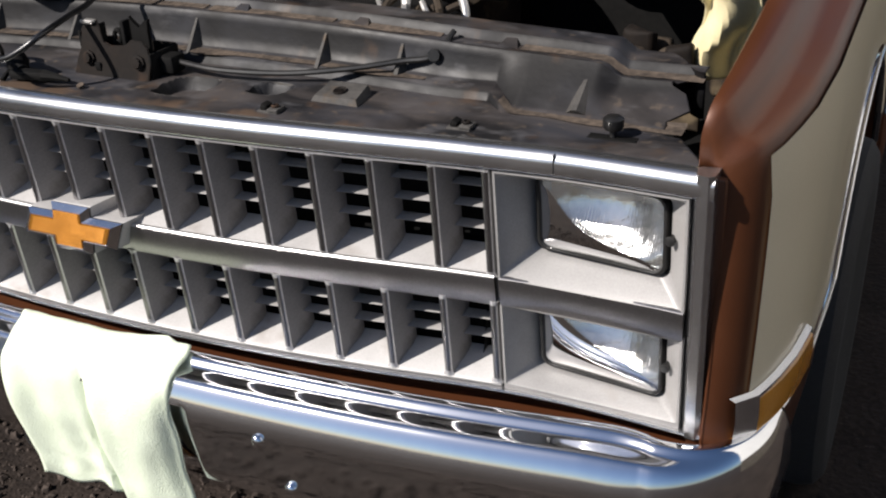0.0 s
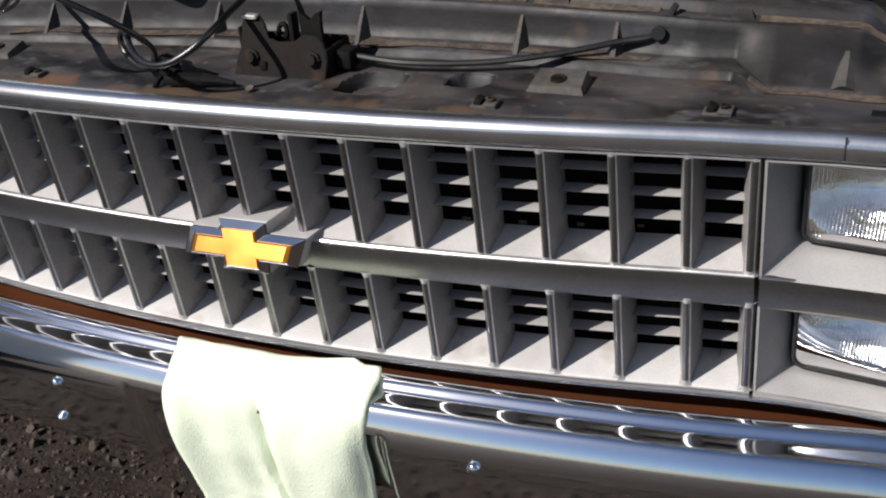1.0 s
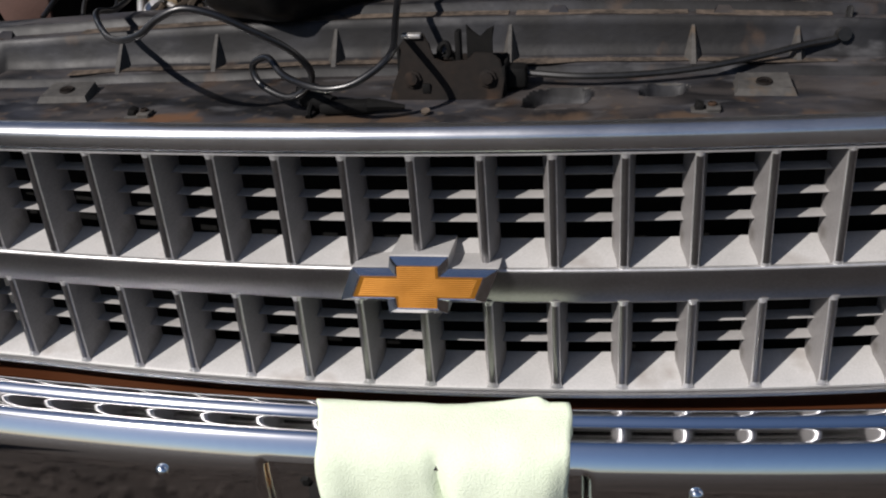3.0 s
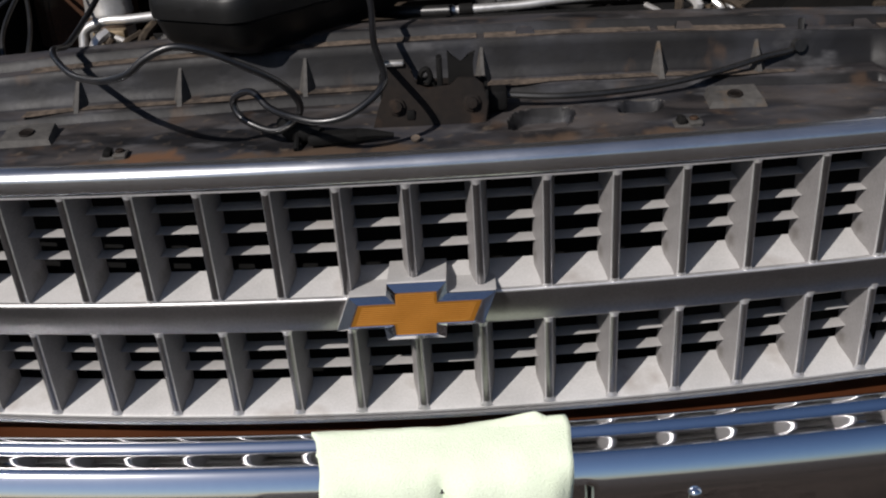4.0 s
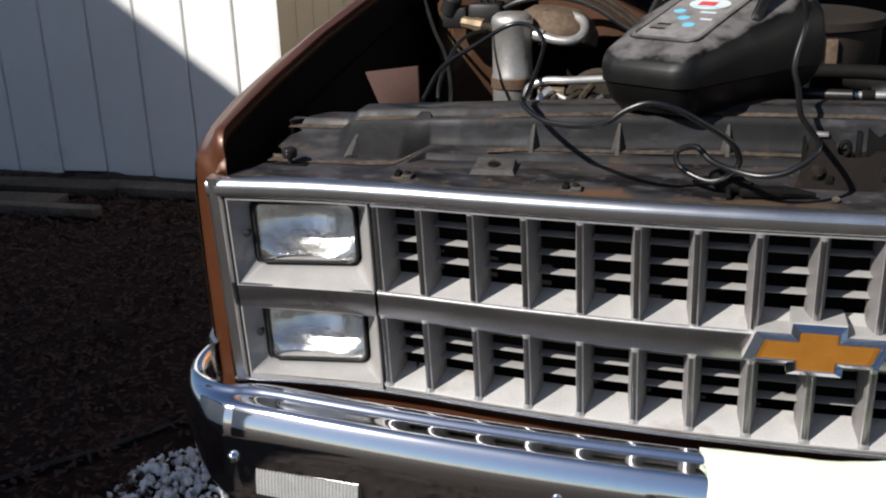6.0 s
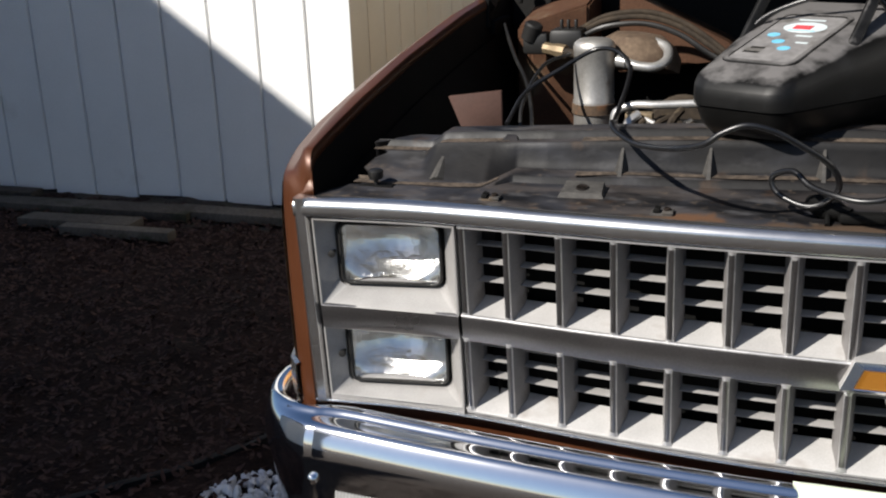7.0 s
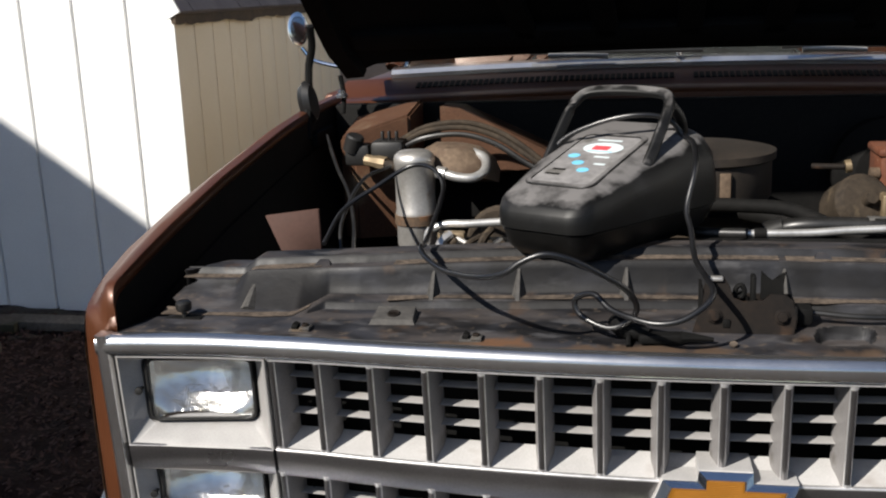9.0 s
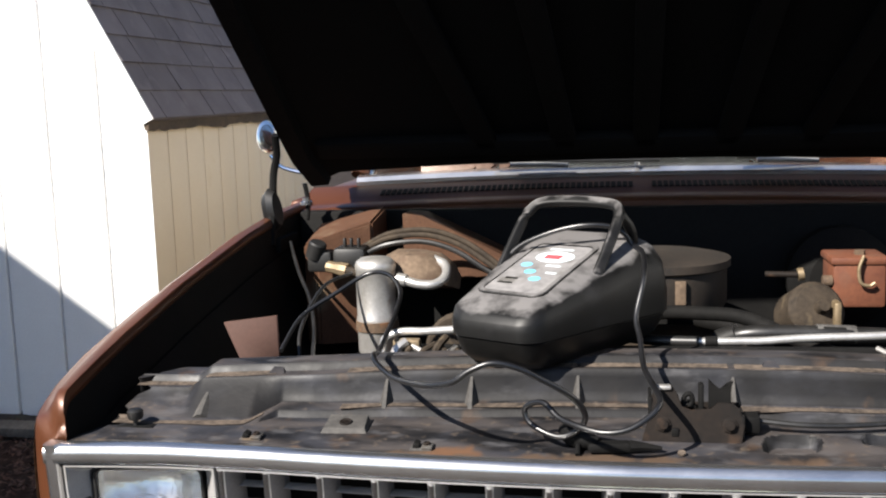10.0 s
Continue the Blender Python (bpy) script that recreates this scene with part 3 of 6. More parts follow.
# ---- mulch bed, stones, boards at the shed's foot ----
def make_bed():
    rows = []
    for i in range(70):
        y = -0.5 + 3.8 * i / 69
        edge = -1.30 - 0.16 * ease((0.95 - y) / 0.7) - 0.10 * ease((y - 1.6) / 1.2) + 0.02 * noise.noise((y * 2, 0, 5))
        row = []
        for j in range(60):
            t = j / 59
            x = edge - (5.2 + edge) * t
            z = ground_height(x, y) + 0.035 * ease(t * 18) + (0.02 * noise.noise((x * 6, y * 6, 1)) + 0.012 * noise.noise((x * 17, y * 17, 2))) * min(1, t * 20)
            row.append(Vector((x, y, z - (0.02 if j == 0 else 0))))
        rows.append(row)
    single("mulch_bed", surface(rows), MULCH, "dark brown mulch bed in deep shade beside the shed", "mulch", kind="stuff")
    rows = []
    for i, q in enumerate(smooth_line([(-2.7, -0.15, 0), (-2.1, 0.30, 0), (-1.72, 0.66, 0), (-1.53, 0.93, 0), (-1.42, 1.25, 0), (-1.38, 1.8, 0)], 10)):
        h = 0.055 + 0.008 * noise.noise((i * 0.3, 0, 0))
        rows.append([q + Vector((-0.035, 0.03, -0.02)), q + Vector((-0.030, 0.025, h * 0.8)), q + Vector((-0.004, 0.003, h)), q + Vector((0.004, -0.003, h)), q + Vector((0.012, -0.010, -0.02))])
    single("bed_edging", surface(rows, closed_u=True, cap=True), EDGING, "black plastic edging between the mulch bed and the gravel", "edging")
    rng = random.Random(11)
    # loose bits of bark and dry leaves
    shapes = []
    for k in range(5):
        b = bmesh.new()
        l, w = rng.uniform(0.010, 0.022), rng.uniform(0.003, 0.009)
        surface([[Vector((-l, 0, 0.0)), Vector((-l * 0.3, w, 0.006)), Vector((l * 0.5, w * 0.8, 0.003)), Vector((l, 0, 0.010))],
                 [Vector((-l, -0.002, 0.002)), Vector((-l * 0.3, -w, 0.004)), Vector((l * 0.5, -w * 0.7, 0.009)), Vector((l, -0.002, 0.011))]], bm=b)
        shapes.append(b)
    tmp = []
    for b in shapes:
        me = bpy.data.meshes.new("tmp")
        b.to_mesh(me)
        b.free()
        tmp.append(me)
    big = bmesh.new()
    for i in range(9000):
        x, y = rng.uniform(-4.2, -1.45), rng.uniform(0.3, 3.1)
        me = tmp[rng.randrange(5)]
        start = len(big.verts)
        big.from_mesh(me)
        big.verts.ensure_lookup_table()
        m = pose(x, y, ground_height(x, y) + 0.040 + rng.uniform(0, 0.015), rng.uniform(-25, 25), rng.uniform(-25, 25), rng.uniform(0, 360))
        for v in big.verts[start:]:
            v.co = m @ v.co
    for me in tmp:
        bpy.data.meshes.remove(me)
    single("leaf_litter", big, LEAF, "scattered dry leaves and bark chips on the mulch", "leaves", kind="stuff")
    # white marble chips
    chips = []
    for k in range(6):
        b = bmesh.new()
        bmesh.ops.create_icosphere(b, subdivisions=1, radius=1.0)
        for v in b.verts:
            v.co = Vector((v.co.x * rng.uniform(0.55, 1.3), v.co.y * rng.uniform(0.45, 1.05), v.co.z * rng.uniform(0.4, 0.85)))
        chips.append(finish("white_stone", b, WHITE_STONE, 10))
    first = None
    pile = thing("stone_pile", (-1.5, 0.75, 0), "small heap of white marble chips", "stones")
    for i in range(260):
        a, r = rng.uniform(0, 6.28), rng.random() ** 0.6
        x, y = -1.42 + 0.15 * r * math.cos(a), 0.60 + 0.19 * r * math.sin(a)
        s = rng.uniform(0.009, 0.017)
        z = ground_height(x, y) + 0.012 + (1 - r) * 0.06 * rng.random() + 0.02
        piece("white_stone", chips[i % 6], pile, pile.matrix_basis @ (pile.matrix_basis.inverted() @ pose(x, y, z, rng.uniform(0, 360), rng.uniform(0, 360), rng.uniform(0, 360)) @ Matrix.Scale(s, 4)))
    # low bank of soil along the wall
    rows = []
    for i in range(80):
        x = -5.0 + 3.0 * i / 79
        row = []
        for j in range(12):
            t = j / 11
            h = 0.030 * ease(t * 1.6) * (0.8 + 0.7 * noise.noise((x * 1.7, 0, 8))) + 0.018 * noise.noise((x * 9, t * 5, 2)) * min(1, t * 3)
            row.append(Vector((x, 2.70 + 0.485 * t + 0.08 * noise.noise((x * 2, 3, 3)) * (1 - t), 0.022 + h)))
        rows.append(row)
    single("soil_bank", surface(rows), SOIL, "low bank of grey-brown soil along the shed's foot", "soil", kind="stuff")
    # boards and slabs at the foot of the wall
    for x0, x1, y, z, d, rz, lab in ((-4.3, -2.95, 2.90, 0.045, 0.14, 1, "weathered grey board lying at the shed's foot"), (-3.05, -2.1, 2.88, 0.045, 0.11, -2, "weathered grey board lying at the shed's foot"),
                                (-3.75, -3.12, 2.70, 0.045, 0.13, 3, "pale flat stone slab on the mulch"), (-3.45, -2.85, 2.52, 0.045, 0.07, -1, "broken pale board lying on the mulch"), (-5.0, -4.0, 2.98, 0.050, 0.10, -3, "weathered grey board lying at the shed's foot")):
        b = box(x0, x1, -d / 2, d / 2, 0, 0.045, 0.006)
        for v in b.verts:
            v.co.z += 0.008 * noise.noise(v.co * 6)
        b.transform(pose(0, y, z, 0, 0, rz * 0.3))
        single("board", b, OLD_WOOD, lab, "board", "boards at the shed's foot")


make_bed()


# ---- the pickup truck ----
P = 0.0825                 # pitch of the grille's upright bars
Z_TOP, Z_BAR_T, Z_BAR_B, Z_LOW = 0.990, 0.838, 0.793, 0.664
HALF_GRILLE, HALF_BEZEL, HALF_FRAME = 0.653, 0.900, 0.921

truck = thing("pickup_truck", (0, 1.4, 0), "brown and cream early-eighties pickup truck with its hood open", "truck")


def bow(x):
    """How far the front sweeps back from the middle."""
    a = abs(x)
    return 0.039 * min(1.0, a / 0.66) ** 2 if a < 0.60 else 0.0322 + 0.0065 * ease((a - 0.60) / 0.14) - 0.010 * ease((a - 0.74) / 0.24)


def front(x, z, d=0.0):
    """A point d ahead of the grille's face."""
    lift = 0.012 * min(1.0, abs(x) / 0.66) ** 2 * max(0.0, min(1.1, (Z_TOP - z) / 0.326))
    return Vector((x, bow(x) + (Z_TOP - z) * 0.075 - d, z + lift))


def slab(x0, x1, profile, n=36):
    """A bar across the front; profile: (depth behind the face, z) round its section."""
    rows = []
    for i in range(n + 1):
        x = x0 + (x1 - x0) * i / n
        rows.append([front(x, z, -d) for d, z in profile])
    return surface(rows, closed_u=True, cap=True)


def make_grille():
    grille = part("grille", slab(-HALF_GRILLE, HALF_GRILLE, [(0.006, Z_BAR_B), (0.004, Z_BAR_B + 0.002), (0.003, Z_BAR_T - 0.003), (0.004, Z_BAR_T - 0.001), (0.006, Z_BAR_T), (0.060, Z_BAR_T + 0.017), (0.060, Z_BAR_B + 0.004)]), ARGENT, truck, "silver-grey egg-crate grille with a broad middle bar")
    part("bar_face", slab(-HALF_GRILLE, HALF_GRILLE, [(0.0075, Z_BAR_B - 0.0025), (0.003, Z_BAR_B - 0.0015), (0.0005, Z_BAR_B + 0.002), (-0.002, Z_BAR_T - 0.006), (-0.0015, Z_BAR_T - 0.002), (0.001, Z_BAR_T + 0.0005), (0.004, Z_BAR_T + 0.001), (0.0075, Z_BAR_T + 0.0005)]), BRIGHT, grille, "bright plated face of the middle bar")
    part("top_rail", slab(-HALF_GRILLE, HALF_GRILLE, [(0.003, Z_TOP - 0.001), (0.0, Z_TOP), (0.0, Z_TOP + 0.0035), (0.06, Z_TOP + 0.0035), (0.06, Z_TOP - 0.004)]), NOSE, grille)
    part("top_gap", slab(-HALF_BEZEL, HALF_BEZEL, [(0.008, Z_TOP + 0.002), (0.006, Z_TOP + 0.009), (0.05, Z_TOP + 0.009), (0.05, Z_TOP + 0.002)]), DARK_PLASTIC, grille)
    part("bottom_rail", slab(-HALF_GRILLE, HALF_GRILLE, [(0.003, Z_LOW - 0.008), (0.0, Z_LOW - 0.003), (0.003, Z_LOW), (0.060, Z_LOW + 0.019), (0.06, Z_LOW - 0.008)]), ARGENT, grille)
    # thin pale strip laid on as the highlight of the bar's top edge
    part("bar_lip", slab(-HALF_GRILLE, HALF_GRILLE, [(-0.0020, Z_BAR_T - 0.0012), (-0.0021, Z_BAR_T + 0.0004), (-0.0008, Z_BAR_T + 0.0017), (0.0040, Z_BAR_T + 0.0020), (0.0050, Z_BAR_T - 0.0010)]), NOSE, grille)
    # bars: slim rounded nose, widening towards the back; sides darkened to read as shaded
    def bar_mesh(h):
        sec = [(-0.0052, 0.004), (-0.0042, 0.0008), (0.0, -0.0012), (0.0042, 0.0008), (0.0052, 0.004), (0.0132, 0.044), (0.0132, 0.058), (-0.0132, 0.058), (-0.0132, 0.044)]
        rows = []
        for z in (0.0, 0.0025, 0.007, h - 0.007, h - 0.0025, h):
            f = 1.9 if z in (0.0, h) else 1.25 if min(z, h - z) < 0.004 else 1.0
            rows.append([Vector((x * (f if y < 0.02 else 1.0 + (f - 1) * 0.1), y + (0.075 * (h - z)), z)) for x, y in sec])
        me = finish("upright_bar", surface(rows, closed_u=True, cap=True), SHADED_ARGENT, 50)
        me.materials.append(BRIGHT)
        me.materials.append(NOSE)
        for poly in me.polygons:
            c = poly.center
            # nose corners and bar ends take the paler plating as painted highlights
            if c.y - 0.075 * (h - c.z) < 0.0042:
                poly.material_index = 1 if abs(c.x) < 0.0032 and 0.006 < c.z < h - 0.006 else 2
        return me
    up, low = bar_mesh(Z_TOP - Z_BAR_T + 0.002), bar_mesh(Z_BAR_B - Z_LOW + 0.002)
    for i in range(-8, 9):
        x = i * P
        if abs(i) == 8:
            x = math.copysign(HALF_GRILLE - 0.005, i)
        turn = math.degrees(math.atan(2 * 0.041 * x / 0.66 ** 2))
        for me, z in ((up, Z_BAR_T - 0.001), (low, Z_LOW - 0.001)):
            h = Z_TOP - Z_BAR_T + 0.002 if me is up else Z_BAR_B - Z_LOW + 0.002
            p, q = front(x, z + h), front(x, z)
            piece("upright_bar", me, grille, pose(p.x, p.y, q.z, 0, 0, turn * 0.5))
    # blades behind the bars
    for z in (0.952, 0.921, 0.889, 0.7725, 0.744, 0.714):
        part("blade", slab(-HALF_GRILLE, HALF_GRILLE, [(0.038, z - 0.0015), (0.036, z), (0.038, z + 0.0012), (0.055, z + 0.0030), (0.055, z + 0.0005)]), BEZEL, grille)
    return grille


make_grille()


def make_surround():
    """Bright frame round grille and lamps."""
    frame_part = part("front_surround", slab(-HALF_FRAME, HALF_FRAME, [(0.006, Z_TOP + 0.005), (-0.0030, Z_TOP + 0.0060), (-0.0045, Z_TOP + 0.0080), (-0.0050, Z_TOP + 0.0150), (-0.0048, Z_TOP + 0.0220), (-0.0040, Z_TOP + 0.0252), (-0.0020, Z_TOP + 0.0283), (0.0012, Z_TOP + 0.0318), (0.0045, Z_TOP + 0.0343), (0.0085, Z_TOP + 0.0358), (0.0140, Z_TOP + 0.0362), (0.0210, Z_TOP + 0.0350), (0.0225, Z_TOP + 0.028), (0.012, Z_TOP + 0.009)], 48), TRIM, truck, "bright anodised trim round grille and headlamps")
    part("lower_trim", slab(-HALF_FRAME, HALF_FRAME, [(0.004, Z_LOW - 0.009), (-0.003, Z_LOW - 0.010), (-0.004, Z_LOW - 0.0135), (0.002, Z_LOW - 0.016), (0.02, Z_LOW - 0.016), (0.02, Z_LOW - 0.009)], 48), TRIM, frame_part)
    for s in (-1, 1):
        rows = []
        for i in range(15):
            z = Z_LOW - 0.016 + (Z_TOP + 0.052 - Z_LOW) * i / 14
            sec = [(HALF_BEZEL - 0.002, -0.004), (HALF_BEZEL + 0.002, 0.004), (HALF_FRAME - 0.006, 0.006), (HALF_FRAME, 0.0), (HALF_FRAME + 0.001, -0.025), (HALF_BEZEL, -0.02)]
            rows.append([front(s * x, z, d) for x, d in sec])
        part("side_trim", surface(rows, closed_u=True, cap=True), TRIM, frame_part)
    part("seam", box(0.735, 0.7365, bow(0.735) - 0.0070, bow(0.735) + 0.01, Z_TOP + 0.010, Z_TOP + 0.033), DARK_PLASTIC, frame_part)


make_surround()


LAMP_X, LAMP_TOE = 0.7795, 7.0
LAMPS = ((0.9255, 0.072), (0.7455, 0.085))


def lamp_place(s, zc, y):
    """Local frame of a lamp: x outwards, y into the truck, z up; its inner edge sits deeper."""
    return pose(s * LAMP_X, y, zc, 3.5, 0, -s * LAMP_TOE)


def make_bezel(s):
    """Silver panel with two funnel pockets, one for each lamp of that side."""
    x0, x1 = HALF_GRILLE + 0.005, HALF_BEZEL - 0.0065
    b = bmesh.new()

    def ring_front(w, h, cx, cz, r, depth):
        return [front(s * (cx + px), cz + pz, -depth) for px, pz in rounded(w, h, r, 4)]

    def ring_lamp(w, h, zc, ly, r, depth):
        m = lamp_place(s, zc, ly)
        return [m @ Vector((s * px, depth, pz)) for px, pz in rounded(w, h, r, 4)]
    pockets = ((Z_TOP - 0.001, Z_BAR_T - 0.001, *LAMPS[0]), (Z_BAR_B, Z_LOW + 0.001, *LAMPS[1]))
    cx, w = (x0 + x1) / 2, x1 - x0 - 0.0045
    for zt, zb, zc, ly in pockets:
        h, cz = zt - zb, (zt + zb) / 2
        rings = [ring_front(w + 0.0025, h + 0.0025, cx, cz, 0.007, 0.0005), ring_front(w, h, cx, cz, 0.0065, 0.002),
                 ring_lamp(0.180, 0.114, zc, ly, 0.016, 0.004), ring_lamp(0.178, 0.112, zc, ly, 0.016, 0.026)]
        surface(rings, closed_u=True, bm=b)

    def land(xa, xb, za, zb, n=10, back=0.0):
        rows = []
        for i in range(n + 1):
            x = xa + (xb - xa) * i / n
            rows.append([front(s * x, za, -back), front(s * x, zb, 0.0), front(s * x, zb, -0.024), front(s * x, za, -0.024)])
        surface(rows, closed_u=True, cap=True, bm=b)
    
    land(x0, x1, Z_TOP, Z_TOP + 0.0025)
    land(x0, x1, Z_LOW - 0.009, Z_LOW)
    for xa, xb in ((x0, x0 + 0.0028), (x1 - 0.0028, x1)):
        for za, zb in ((Z_LOW, Z_BAR_B + 0.001), (Z_BAR_T - 0.002, Z_TOP)):
            land(xa, xb, za, zb, 2)
    gap = bmesh.new()
    surface([[front(s * x, z, -0.012) for x in (x1 - 0.004, HALF_BEZEL + 0.002)] for z in (Z_LOW - 0.01, Z_BAR_B, Z_BAR_T, Z_TOP + 0.008)], bm=gap)
    bezel = part("headlamp_bezel", b, BEZEL, truck, "silver-grey headlamp bezel with two pockets")
    rows = []
    for i in range(13):
        x = x0 + 0.0005 + (x1 - x0 - 0.001) * i / 12
        rows.append([front(s * x, z, -d) for d, z in ((0.0075, Z_BAR_B - 0.0025), (0.003, Z_BAR_B - 0.0015), (0.0005, Z_BAR_B + 0.002), (-0.002, Z_BAR_T - 0.006), (-0.0015, Z_BAR_T - 0.002), (0.001, Z_BAR_T + 0.0005), (0.004, Z_BAR_T + 0.001), (0.0075, Z_BAR_T + 0.0005))])
    part("gap", gap, DARK_PLASTIC, bezel)
    part("bezel_bar", surface(rows, closed_u=True, cap=True), BRIGHT, bezel, "bright plated bar between the lamps")
    for zc, ly in LAMPS:
        m = lamp_place(s, zc, ly)
        part("adjuster_screw", lathe([(0.0035, 0), (0.0035, 0.012), (0.006, 0.014), (0.006, 0.018), (0.003, 0.019)], 12, m @ pose(s * 0.0935, 0.006, 0.004, 90, 0, 0)), DARK_PLASTIC, bezel)
    return bezel


def make_lamp(s, zc, ly):
    w, h = 0.165, 0.100
    m = lamp_place(s, zc, ly)
    rings = [[m @ Vector((px * k, d, pz * k)) for px, pz in rounded(w + 0.006, h + 0.006, 0.014, 5)] for k, d in ((1.0, 0.030), (1.0, 0.004), (0.985, 0.0), (0.950, 0.0), (0.935, 0.004), (0.935, 0.022))]
    lamp = part("headlamp", surface(rings, closed_u=True), DARK_PLASTIC, truck, "rectangular sealed-beam headlamp in a dark retaining ring")
    # paraboloid cut by flat top, bottom and side walls
    bx, bz, deep = w * 0.478, h * 0.475, 0.056
    bowl = bmesh.new()
    nx, nz = 160, 24
    rows = []

    def hollow(x, z):
        """Depth of the bowl behind the glass, levelling out softly at its lower corners."""
        d = deep - x * x / 0.21 - z * z / 0.115 + 0.40 * z - 0.011
        return 0.011 + 0.005 * math.log(1 + math.exp(min(40.0, d / 0.005)))

    def flute(i, z):
        """Upright flutes seen through the glass, fainter round the hot spot."""
        u, v = i / nx * 2 - 1, z / bz
        clear = ease((0.60 - abs(u - 0.15)) / 0.2) * ease((0.55 - abs(v + 0.05)) / 0.2)
        return 0.00034 * math.cos(i * math.pi / 2) * (1 - 0.8 * clear)
    for j in range(nz + 1):
        z = bz * (j / nz * 2 - 1)
        rows.append([m @ Vector((bx * (i / nx * 2 - 1), hollow(bx * (i / nx * 2 - 1), z) + flute(i, z), z)) for i in range(nx + 1)])
    surface(rows, bm=bowl)
    for edge in (rows[0], rows[-1], [r[0] for r in rows], [r[-1] for r in rows]):
        rim = []
        for q in edge:
            lq = m.inverted() @ q
            rim.append(m @ Vector((lq.x, 0.009, lq.z)))
        surface([edge, rim], bm=bowl)
    part("reflector", bowl, REFLECTOR, lamp, "silvered lamp bowl")
    # lens: gently domed pane
    rows = []
    for j in range(13):
        v = j / 6 - 1
        rows.append([m @ Vector((u * w * 0.484, 0.003 - 0.008 * (1 - u * u) * math.sqrt(max(0.0, 1 - v * v)), v * h * 0.482)) for u in [i / 12 - 1 for i in range(25)]])
    b = surface(rows)
    lens = part("lens", b, LAMP_GLASS, lamp, "clear domed glass lens", angle=80)
    lens.visible_shadow = False
    return lamp


for side in (-1, 1):
    make_bezel(side)
    for z_lamp, y_lamp in LAMPS:
        make_lamp(side, z_lamp, y_lamp)


def make_emblem():
    """Slanted cross: thick plated rim, ribbed gold inlay, plinth behind."""
    zc = 0.835

    def cross(cw, ch, aw, ah, sl):
        k = sl / (2 * ah)
        return [(-aw - sl / 2, -ah), (-cw - ah * k * 0.4, -ah), (-cw - ch * k * 0.1, -ch), (cw - ch * k * 0.1, -ch), (cw, -ah), (aw - sl / 2, -ah), (aw + sl / 2, ah), (cw + 0.002, ah), (cw + 0.002, ch), (-cw + 0.003, ch), (-cw + 0.001, ah), (-aw + sl / 2, ah)]
    y = front(0, 0.80).y
    lean = pose(0.002, y, zc - 0.008, -4, 0, 0)
    outer, inner = cross(0.0365, 0.0370, 0.0900, 0.0215, 0.017), cross(0.0263, 0.0288, 0.0768, 0.0150, 0.0125)
    small = [(x * 0.985, z * 0.965) for x, z in outer]
    badge = part("emblem", surface([[lean @ Vector((x, y2, z)) for x, z in ring] for ring, y2 in ((outer, -0.0255), (inner, -0.0345), (inner, -0.0325))], closed_u=True, cap=True), BADGE, truck, "cross-shaped chrome badge on the grille's middle bar", angle=20)
    part("edge", surface([[lean @ Vector((x, y2, z)) for x, z in ring] for ring, y2 in ((small, -0.0215), (small, -0.0250))], closed_u=True, cap=True), DARK_PLASTIC, badge)
    part("body", surface([[lean @ Vector((x, y2, z)) for x, z in ring] for ring, y2 in ((outer, 0.050), (outer, -0.0195), (small, -0.0215))], closed_u=True, cap=True), ARGENT, badge, "grey plastic body of the badge", angle=20)
    # inlay with fine lengthwise ribs
    part("inlay", prism(cross(0.0243, 0.0270, 0.0746, 0.0133, 0.011), -0.0345, -0.030, lean), GOLD, badge, "ribbed gold inlay of the badge")
    b = bmesh.new()
    for i in range(-10, 11):
        z = i * 0.00257
        w = 0.0690 if abs(i) < 5 else 0.0236
        slant = 0.011 / 0.0266 * z if abs(i) < 5 else 0.0
        surface([[lean @ Vector((x + slant, y2, z + dz)) for x in (-w, w)] for y2, dz in ((-0.0346, -0.00117), (-0.0353, 0.0), (-0.0346, 0.00117))], bm=b)
    part("rib", b, GOLD, badge, angle=15)


make_emblem()


def bumper_plan(u):
    """Plan of the bumper's face for u in -1..1: x, y and the outward heading."""
    s, a = (1 if u >= 0 else -1), abs(u)
    flat, corner, ret = 0.876, 0.100, 0.03
    total = flat + corner * 1.45 + ret
    d = a * total
    if d <= flat:
        x = d
        y = 0.045 * (x / 0.855) ** 2
        hx, hy = 2 * 0.045 * x / 0.855 ** 2, 1.0
    else:
        t = min(1.0, (d - flat) / (corner * 1.45))
        ang0 = math.atan(2 * 0.045 / 0.855)
        ang = ang0 + (radians(86) - ang0) * t
        cx, cy = flat - corner * math.sin(ang0), 0.045 + corner * math.cos(ang0)
        x, y = cx + corner * math.sin(ang), cy - corner * math.cos(ang)
        hx, hy = math.tan(min(ang, radians(89))), 1.0
        if d > flat + corner * 1.45:
            e = d - flat - corner * 1.45
            x, y = x + 0.05 * e, y + e
    n = Vector((hx, -hy, 0)).normalized()
    return Vector((s * x, y, 0)), Vector((s * n.x, n.y, 0)), a * total


